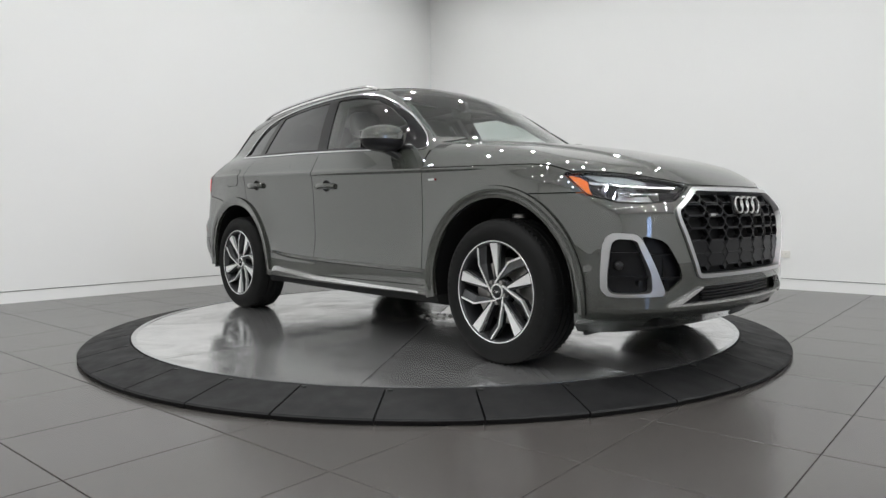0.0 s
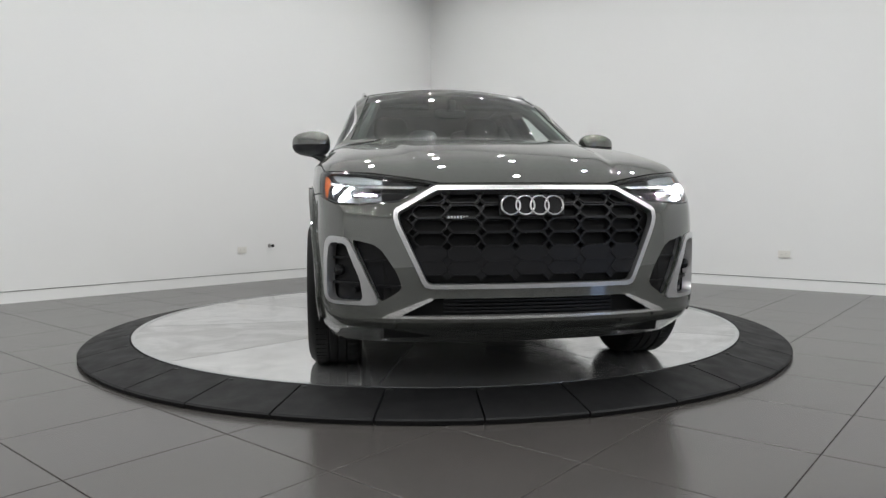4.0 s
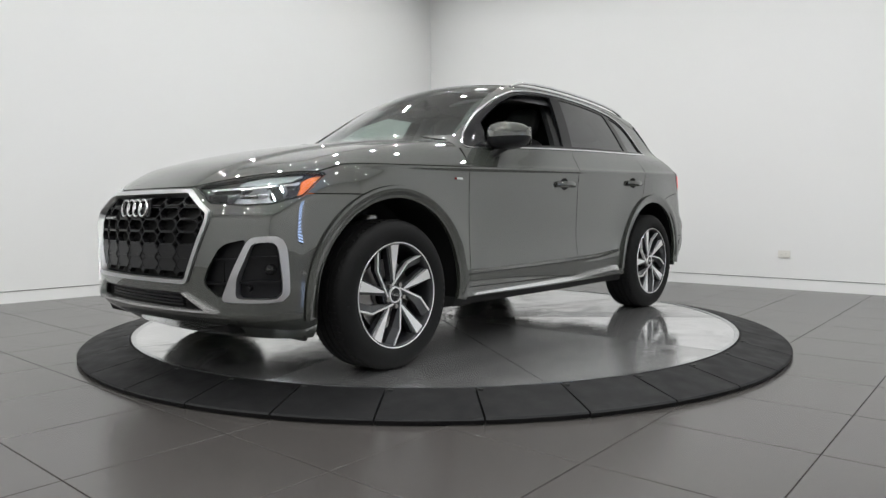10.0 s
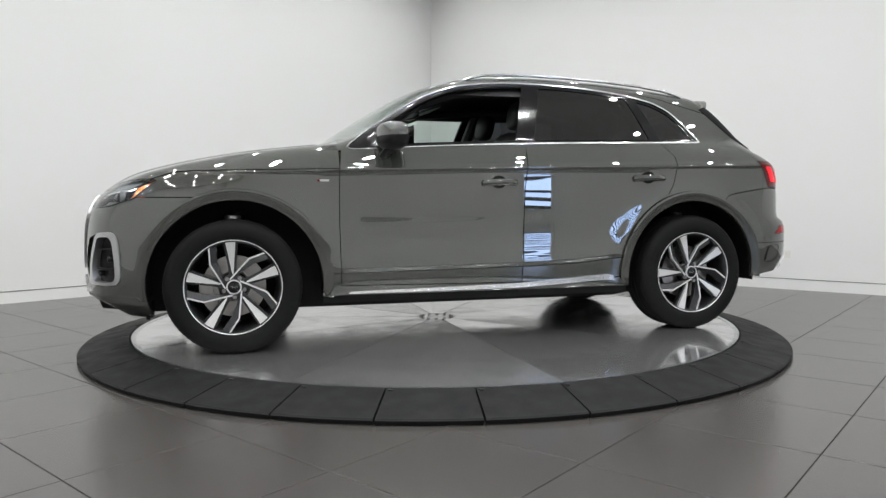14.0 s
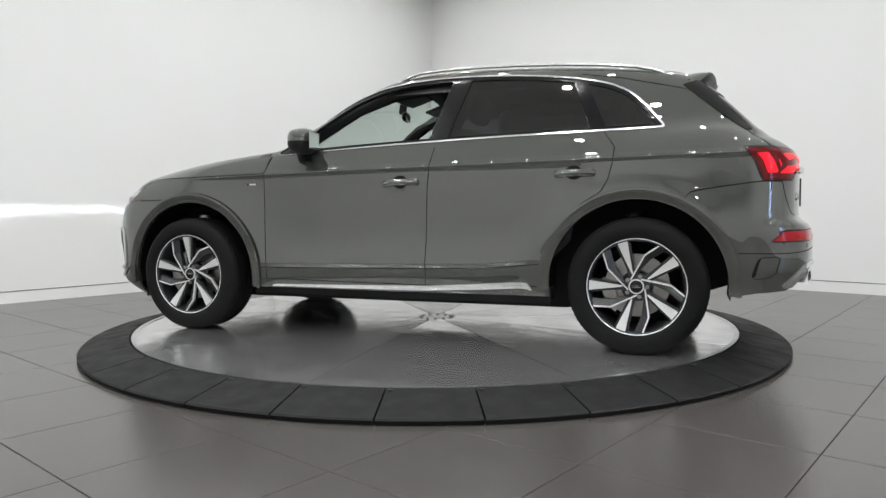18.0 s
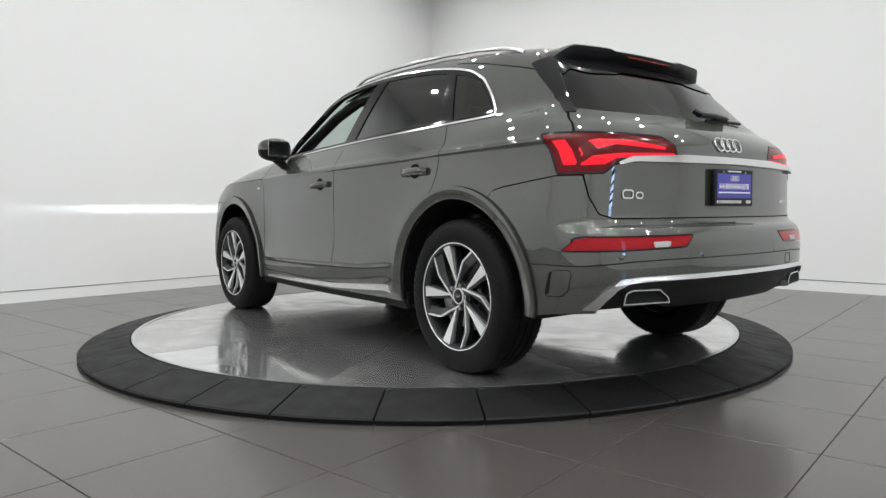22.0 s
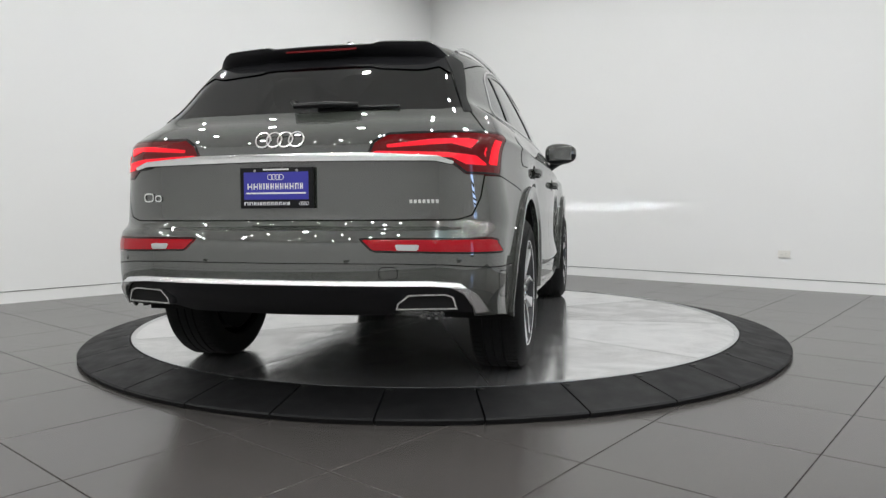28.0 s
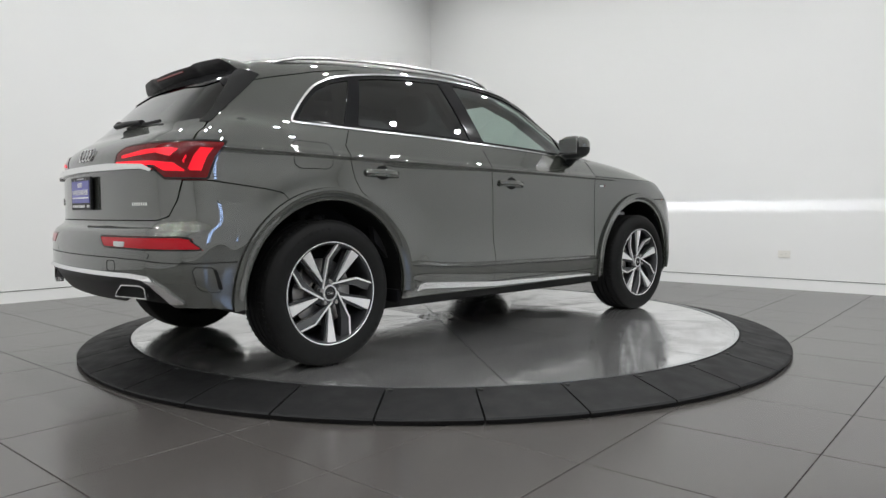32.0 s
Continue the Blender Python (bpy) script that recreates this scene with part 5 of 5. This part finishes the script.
    # parking sensors and tow cover on the bumper
    for y in (0.72, 0.30, -0.30, -0.72):
        x = tail_x(y, 0.582)
        part("parking_sensor", lathe([(0.0, 0.0012), (0.0105, 0.0008), (0.0125, 0.0)], 20), M_PAINT, car, m=Matrix.Translation((x, y, 0.582)) @ pose(0, 0, 0, 0, 0, -20 * y) @ back)
    # roof spoiler
    V = []
    n, half_w = 44, 0.59
    for k in range(n + 1):
        y = -half_w + 2 * half_w * k / n
        a = abs(y)
        ear = 0.010 * float(step(0.235, 0.275, a))
        drop = max(0, a - 0.47)
        xt = -1.825 + 0.20 * a**2 + 5.0 * drop**2
        zt = 1.520 + ear - 0.02 * a**2 - 6.0 * drop**2
        xr = -1.66
        zr = float(cast(np.array([[xr, y, 1.2]]), np.array([[0, 0, 1.0]]), 0.004, 0.6)[0, 2])
        zb = zt - 0.020 - 0.018 * float(step(0.25, 0.34, a))
        xg, zg = -1.76 + 0.13 * a**2, 1.462 - 0.12 * a**2
        prof = [(xr + 0.03, zr - 0.02), (xr, zr), (xr * 0.65 + xt * 0.35, zr * 0.65 + zt * 0.35 + 0.004), (xr * 0.3 + xt * 0.7, zr * 0.3 + zt * 0.7 + 0.003), (xt + 0.012, zt + 0.003), (xt, zt - 0.004),
                (xt + 0.004, zb), (xt * 0.5 + xg * 0.5, zb * 0.5 + zg * 0.5 + 0.004), (xg, zg - 0.015), (xg + 0.06, zg)]
        V += [(x, y, z) for x, z in prof]
    m = 10
    top_f, low_f = [], []
    for k in range(n):
        for j in range(m - 1):
            (top_f if j < 5 else low_f).append((k * m + j, k * m + j + 1, (k + 1) * m + j + 1, (k + 1) * m + j))
    ends = [tuple(range(m)), tuple(n * m + j for j in range(m))[::-1]]
    sp = put("roof_spoiler", mesh_of("roof_spoiler", V, top_f, M_PAINT), car, "body-coloured roof spoiler with black underside")
    put("spoiler_underside", mesh_of("spoiler_underside", V, low_f + ends, M_BLACK), sp, "black underside")
    part("brake_light", box(0.006, 0.34, 0.008, (-1.823, 0, 1.497)), M_RED, sp, "slim high brake light")
    for mirror in (False, True):
        edge = [lambda V: V[:, 0] - np.interp(V[:, 2], [1.175, 1.213, 1.292, 1.371, 1.437, 1.50], [-1.941, -1.892, -1.799, -1.708, -1.637, -1.58]),
                lambda V: np.interp(V[:, 2], [1.177, 1.297, 1.374, 1.459], [0.690, 0.636, 0.606, 0.556]) - V[:, 1], below(lambda x: np.interp(x, [-1.72, -1.62], [1.475, 1.440])), above(1.179)]
        panel("window_fin", skin_end(-1, 1.17, 1.49, 25, 66, dz=0.006, da=0.4), edge, M_SHELL, sp, "black fin beside the rear window", lift=0.003, rim=0.02, mirror=mirror)
    part("roof_antenna", prism([(0.05, 0), (-0.05, 0), (-0.045, 0.018), (-0.03, 0.042), (-0.018, 0.044), (0.0, 0.022)], -0.008, 0.008), M_BLACK_GLOSS, car, "small shark-fin roof antenna",
         m=Matrix.Translation((-1.43, 0, float(ROOF(-1.43)) - 0.004)) @ Matrix(((1, 0, 0, 0), (0, 0, -1, 0), (0, 1, 0, 0), (0, 0, 0, 1))), bevel=0.003)


def blob(rx, ry, rz, power=2.6, n=20, m=28):
    """A rounded, slightly boxy form."""
    bm = bmesh.new()
    rows = []

    def f(c):
        return math.copysign(abs(c) ** (2 / power), c)
    for i in range(1, n):
        a = -math.pi / 2 + math.pi * i / n
        rows.append([bm.verts.new((rx * f(math.cos(a)) * f(math.cos(2 * math.pi * j / m)), ry * f(math.cos(a)) * f(math.sin(2 * math.pi * j / m)), rz * f(math.sin(a)))) for j in range(m)])
    for a, b in zip(rows, rows[1:]):
        for j in range(m):
            bm.faces.new((a[j], a[(j + 1) % m], b[(j + 1) % m], b[j]))
    bm.faces.new(rows[0][::-1])
    bm.faces.new(rows[-1])
    return bm


def half(bm, z, keep_above):
    geom = bm.verts[:] + bm.edges[:] + bm.faces[:]
    bmesh.ops.bisect_plane(bm, geom=geom, plane_co=(0, 0, z), plane_no=(0, 0, 1), clear_outer=not keep_above, clear_inner=keep_above)
    return bm


def build_flanks(car, side):
    for mirror in (False, True):
        s = -1 if mirror else 1
        # mirror: painted cap, black lower shell, glass, stalk
        def shell():
            bm = blob(0.125, 0.118, 0.078, 3.0)
            for v in bm.verts:
                t = v.co.y / 0.118
                v.co.z *= 1 - 0.16 * max(0, t) - 0.05
                v.co.x *= 1 - 0.20 * max(0, t) ** 2
                v.co.x -= 0.03 * t
                if v.co.x < 0:
                    v.co.x *= 0.75
            return bm
        place = Matrix.Translation((0.530, s * 0.936, 1.190)) @ Matrix.Diagonal((0.72, 1.0, 1.06, 1))
        cap = part("door_mirror", mirrored(half(shell(), -0.006, True), mirror), M_PAINT, car, "grey door mirror with black base", m=place, smooth=True)
        part("mirror_base", mirrored(half(shell(), -0.009, False), mirror), M_BLACK, cap, "black lower shell", smooth=True)
        part("mirror_glass", mirrored(box(0.004, 0.17, 0.095, (-0.108, 0, 0.0), Matrix.Rotation(radians(14), 4, "Z")), mirror), M_CHROME, cap, "mirror glass", bevel=0.0015)
        st = mirrored(tube([(0.02, 0.0, -0.05), (0.045, -0.05, -0.075), (0.07, -0.098, -0.105), (0.09, -0.118, -0.125)], 0.042, 12, flat=0.55), mirror)
        part("mirror_stalk", st, M_BLACK, cap, "black stalk", smooth=True)
        # door handles over flat dark discs that stand for the cups' shade
        for x, z in ((-0.095, 0.930), (-1.088, 0.963)):
            y = flank_y(x, z)
            cup = part("handle_cup_shade", lathe([(0.0, 0.0005), (0.03, 0.0008), (0.037, 0.001)], 28), M_SHELL, car, m=Matrix.Translation((x + 0.005, s * (y + 0.0015), z + 0.004)) @ Matrix.Diagonal((1.25, 1, 1, 1)) @ Matrix.Rotation(radians(-90 * s), 4, "X"))
            bm = bmesh.new()
            path = [(-0.10, 0.004, -0.002), (-0.085, 0.018, 0), (-0.05, 0.031, 0.001), (0.0, 0.035, 0.002), (0.05, 0.031, 0.001), (0.085, 0.018, 0), (0.10, 0.004, -0.002)]
            tube(path, 0.0135, 10, bm, flat=1.4)
            h = part("door_handle", mirrored(bm, mirror), M_PAINT, car, "body-coloured pull handle", m=Matrix.Translation((x, s * (y + 0.002), z)) @ pose(0, 0, 0, 0, 1.3, 0), smooth=True)
        # silver sill strip
        sill = [(0.800, 0.306), (0.775, 0.318), (-0.237, 0.338), (-0.795, 0.372), (-0.835, 0.366), (-0.862, 0.328), (-0.80, 0.338), (-0.237, 0.311)]
        panel("sill_strip", skin_sections(-0.90, 0.84, -28, -20, dx=0.008, df=0.22), [outline(sill)], M_SATIN, car, "bright silver sill strip", lift=0.012, rim=0.025, mirror=mirror)
        # front fender badge
        y = flank_y(0.925, 0.938)
        b = part("fender_badge", box(0.062, 0.004, 0.012), M_SILVER, car, "small silver and red badge", m=Matrix.Translation((0.925, s * (y + 0.002), 0.938)), bevel=0.001)
        part("badge_tip", box(0.012, 0.005, 0.011, (0.026 , 0, 0)), M_RED, b)
        # roof rail
        xs = [0.03, -0.02, -0.10, -0.25, -0.45, -0.7, -0.95, -1.2, -1.38, -1.47, -1.53]
        rise = [0.0, 0.012, 0.022, 0.023, 0.023, 0.023, 0.023, 0.023, 0.020, 0.012, -0.002]
        rail = []
        for x, up in zip(xs, rise):
            y = 0.578 - 0.012 * ((x + 0.6) / 0.9)**2
            z = float(cast(np.array([[x, y, 1.1]]), np.array([[0, 0, 1.0]]), 0.0, 0.8)[0, 2])
            rail.append((x, s * y, z + up))
        part("roof_rail", tube(rail, 0.0105, 10, flat=0.9), M_TRIM, car, "satin aluminium roof rail", smooth=True)
        # mud flaps
        part("mud_flap", box(0.015, 0.13, 0.07, (-0.950, s * 0.79, 0.305)), M_BLACK, car, bevel=0.004)
        part("air_deflector", box(0.02, 0.17, 0.09, (1.86, s * 0.70, 0.235)), M_BLACK, car, bevel=0.004)
    # a small white sticker at the windshield's top corner
    zs = float(cast(np.array([[0.20, 0.47, 1.1]]), np.array([[0, 0, 1.0]]), 0.0, 0.8)[0, 2])
    part("windshield_sticker", box(0.035, 0.08, 0.002), M_WHITE, car, "small white sticker", m=Matrix.Translation((0.20, 0.47, zs - 0.002)) @ pose(0, 0, 0, -9, 24, 0))
    # fuel door joint on the car's right flank
    fd = [(-1.605, 1.085), (-1.60, 0.995), (-1.575, 0.975), (-1.42, 0.975), (-1.395, 0.995), (-1.39, 1.08), (-1.41, 1.10), (-1.58, 1.105)]
    panel("fuel_door", side, [outline(fd)], M_PAINT, car, "flush fuel door", lift=0.0022, rim=0.006, mirror=True)
    panel("fuel_door_joint", side, [outline(fd, grow=0.003), off(outline(fd))], M_SHELL, car, lift=0.0012, rim=0.004, mirror=True)


def build_inside(car):
    """Underbody, wheel liners and the dark cabin that shows through the glass."""
    prof = [(2.12, 0.24), (2.16, 0.34), (2.12, 0.84), (1.0, 1.02), (0.85, 1.0), (0.80, 0.45), (-0.95, 0.45), (-1.0, 0.98), (-1.9, 1.0), (-2.10, 0.6), (-2.12, 0.45), (-1.80, 0.33), (-1.0, 0.20), (1.0, 0.20), (1.9, 0.21)]
    m = Matrix(((1, 0, 0, 0), (0, 0, -1, 0), (0, 1, 0, 0), (0, 0, 0, 1)))
    part("underbody", prism(prof, -0.60, 0.60), M_SHELL, car, "dark underbody and engine bay", m=m)
    for mirror in (False, True):
        s = -1 if mirror else 1
        for cx, cz, r in ARCH:
            bm = bmesh.new()
            rows = []
            for k in range(25):
                a = radians(-8 + 196 * k / 24)
                rows.append([bm.verts.new((cx + (r + 0.012) * math.cos(a), s * y, cz + (r + 0.012) * math.sin(a))) for y in (0.58, 0.885)])
            for a, b in zip(rows, rows[1:]):
                bm.faces.new((a[0], a[1], b[1], b[0]))
            part("wheel_liner", bm, M_SHELL, car, smooth=True)
            part("spring_strut", cyl(0.05, 0.30, (cx, s * 0.64, 0.62), n=16), M_SHELL, car)
            part("strut_mount", lathe([(0.0, 0.75), (0.042, 0.75), (0.045, 0.743), (0.045, 0.731), (0.030, 0.727), (0.030, 0.714), (0.043, 0.710), (0.043, 0.700), (0.0, 0.697)], 24), M_STEEL if cx > 0 else M_BLACK, car, m=Matrix.Translation((cx + 0.02, s * 0.72, 0)), smooth=True)
            part("axle_arm", tube([(cx, s * 0.80, 0.33), (cx + 0.08, s * 0.5, 0.30), (cx + 0.1, s * 0.2, 0.30)], 0.03, 8), M_SHELL, car)
    part("rear_silencer", blob(0.16, 0.34, 0.08, 3.2), M_SHELL, car, "dark silencer under the tail", m=Matrix.Translation((-1.80, 0.0, 0.42)), smooth=True)
    # cabin
    roofing = skin_sections(-1.70, 0.1, 40, 140, dx=0.06, df=4, level=-0.035)
    panel("headliner", roofing, [lambda V: 1.48 - V[:, 2]], M_LEATHER, car, "dark headliner", rim=0)
    part("dashboard", prism([(0.96, 1.02), (0.93, 1.125), (0.72, 1.135), (0.58, 1.105), (0.50, 1.02), (0.52, 0.85), (0.95, 0.85)], -0.68, 0.68), M_LEATHER, car, "black dashboard", m=m, bevel=0.02)
    part("instrument_hood", blob(0.10, 0.17, 0.05, 2.6), M_LEATHER, car, m=Matrix.Translation((0.60, 0.36, 1.125)), smooth=True)
    wheel = part("steering_wheel", torus(0.18, 0.016, 40, 10), M_LEATHER, car, "black steering wheel", m=Matrix.Translation((0.40, 0.36, 1.00)) @ Matrix.Rotation(radians(68), 4, "Y"), smooth=True)
    part("wheel_boss", blob(0.07, 0.06, 0.03), M_LEATHER, wheel, smooth=True)
    for a in (0, 140, 220):
        part("wheel_spoke", box(0.12, 0.03, 0.015, (0.10 * math.cos(radians(a)), 0.10 * math.sin(radians(a)), 0), Matrix.Rotation(radians(a), 4, "Z")), M_LEATHER, wheel, bevel=0.004)
    def seat(x, y, w, lean):
        base = part("seat", blob(0.27, w, 0.10, 3.5), M_LEATHER, car, "black leather seat", m=Matrix.Translation((x, y, 0.62)), smooth=True)
        part("backrest", blob(0.085, w, 0.33, 3.5), M_LEATHER, base, smooth=True, m=Matrix.Translation((-0.27, 0, 0.34)) @ pose(0, 0, 0, 0, -lean, 0))
        for q in ((0,) if w < 0.4 else (-0.38, 0.0, 0.38)):
            part("headrest", blob(0.055, 0.13, 0.095, 3.0), M_LEATHER, base, smooth=True, m=Matrix.Translation((-0.42, q, 0.78)) @ pose(0, 0, 0, 0, -10, 0))
    seat(0.0, 0.36, 0.25, 18)
    seat(0.0, -0.36, 0.25, 18)
    seat(-0.85, 0.0, 0.62, 20)
    rv = part("inside_mirror", blob(0.02, 0.115, 0.034, 3.2), M_BLACK_GLOSS, car, "black rear-view mirror", m=Matrix.Translation((0.235, 0.0, 1.435)) @ pose(0, 0, 0, 0, -8, 12), smooth=True)
    part("mirror_arm", box(0.05, 0.05, 0.07, (0.03, 0, 0.05)), M_BLACK, rv, bevel=0.01)
    for s in (-1, 1):
        part("door_card", prism([(0.80, 0.50), (0.78, 1.10), (-1.15, 1.15), (-1.05, 0.60), (-0.9, 0.45)], s * 0.76 - 0.02, s * 0.76 + 0.02), M_LEATHER, car, m=Matrix(((1, 0, 0, 0), (0, 0, 1, 0), (0, 1, 0, 0), (0, 0, 0, 1))))
        part("roof_side_trim", tube([(0.84, s * 0.70, 1.06), (0.60, s * 0.635, 1.235), (0.34, s * 0.55, 1.41), (0.08, s * 0.515, 1.50), (-0.3, s * 0.505, 1.535), (-0.9, s * 0.50, 1.51), (-1.3, s * 0.48, 1.44)], 0.035, 8), M_LEATHER, car, smooth=True)
        part("sun_visor", box(0.16, 0.34, 0.018, (0.06, s * 0.30, 1.505), Matrix.Rotation(radians(18), 4, "Y")), M_LEATHER, car, bevel=0.006)
        part("b_pillar_trim", tube([(-0.27, s * 0.755, 1.0), (-0.31, s * 0.735, 1.15), (-0.42, s * 0.54, 1.53)], 0.045, 8), M_LEATHER, car)
        part("c_pillar_trim", tube([(-1.30, s * 0.74, 1.1), (-1.18, s * 0.70, 1.2), (-1.10, s * 0.53, 1.49)], 0.05, 8), M_LEATHER, car)
        part("d_pillar_trim", tube([(-1.80, s * 0.60, 1.1), (-1.66, s * 0.55, 1.28), (-1.48, s * 0.46, 1.45)], 0.06, 8), M_LEATHER, car)
    part("cargo_cover", box(0.75, 1.2, 0.03, (-1.55, 0, 1.10)), M_LEATHER, car)


def build_window():
    """A tall slatted window behind the camera; it shows only as a bluish reflection on the paint."""
    at = Vector((6.30, -8.00, 0))
    n = Vector((-DIR_R.x, -DIR_R.y, 0))
    m = Matrix.Translation(at + n * 0.03) @ Vector(n).to_track_quat("Z", "Y").to_matrix().to_4x4()
    win = tagged(new("window_1"), "tall window with horizontal blinds, bluish daylight behind", "window", kind="structure")
    win.matrix_basis = m
    for k in range(18):
        part("pane", box(0.75, 0.088, 0.01, (0, 0.475 + k * 0.15, 0)), M_DAY, win)
    for k in range(19):
        part("blind_slat", box(0.75, 0.062, 0.03, (0, 0.40 + k * 0.15, 0.012)), M_SHELL, win)
    for s in (-1, 1):
        part("window_frame", box(0.08, 2.9, 0.05, (s * 0.42, 1.75, 0.01)), M_WHITE, win)


# ------------------------------------------------------------------ the place
mid, rot = build_room()
build_floor(mid)
NORMAL_R = Vector((-0.671, -0.741, 0))
NORMAL_L = Vector((0.721, -0.693, 0))
build_outlet(Vector((3.658, 2.203, 0.291)) + NORMAL_R * 0.002, NORMAL_R, "small ivory wall outlet low on the white wall")
build_outlet(Vector((-2.31, 3.229, 0.312)) + NORMAL_L * 0.002, NORMAL_L, "small ivory wall outlet low on the white wall")
build_peg(Vector((-2.047, 3.503, 0.350)), NORMAL_L)
spots = build_downlights()
build_lamps(spots)
plate = build_turntable()
car, side, nose, tail, top = build_car()
build_wheels(car)
build_front(car, nose)
build_rear(car, tail)
build_flanks(car, side)
build_inside(car)
build_window()


def motions():
    """The plate and the car on it turn together, at one even speed."""
    rows_p, rows_c = [], []
    for k in range(65):
        t = k * 0.5
        spin = pose(0, 0, 0, 0, 0, SPIN_0 + SPIN * t)
        rows_p.append((t, spin))
        rows_c.append((t, spin @ pose(*CAR_OFF, 0)))
    walk(plate, rows_p)
    walk(car, rows_c)


motions()
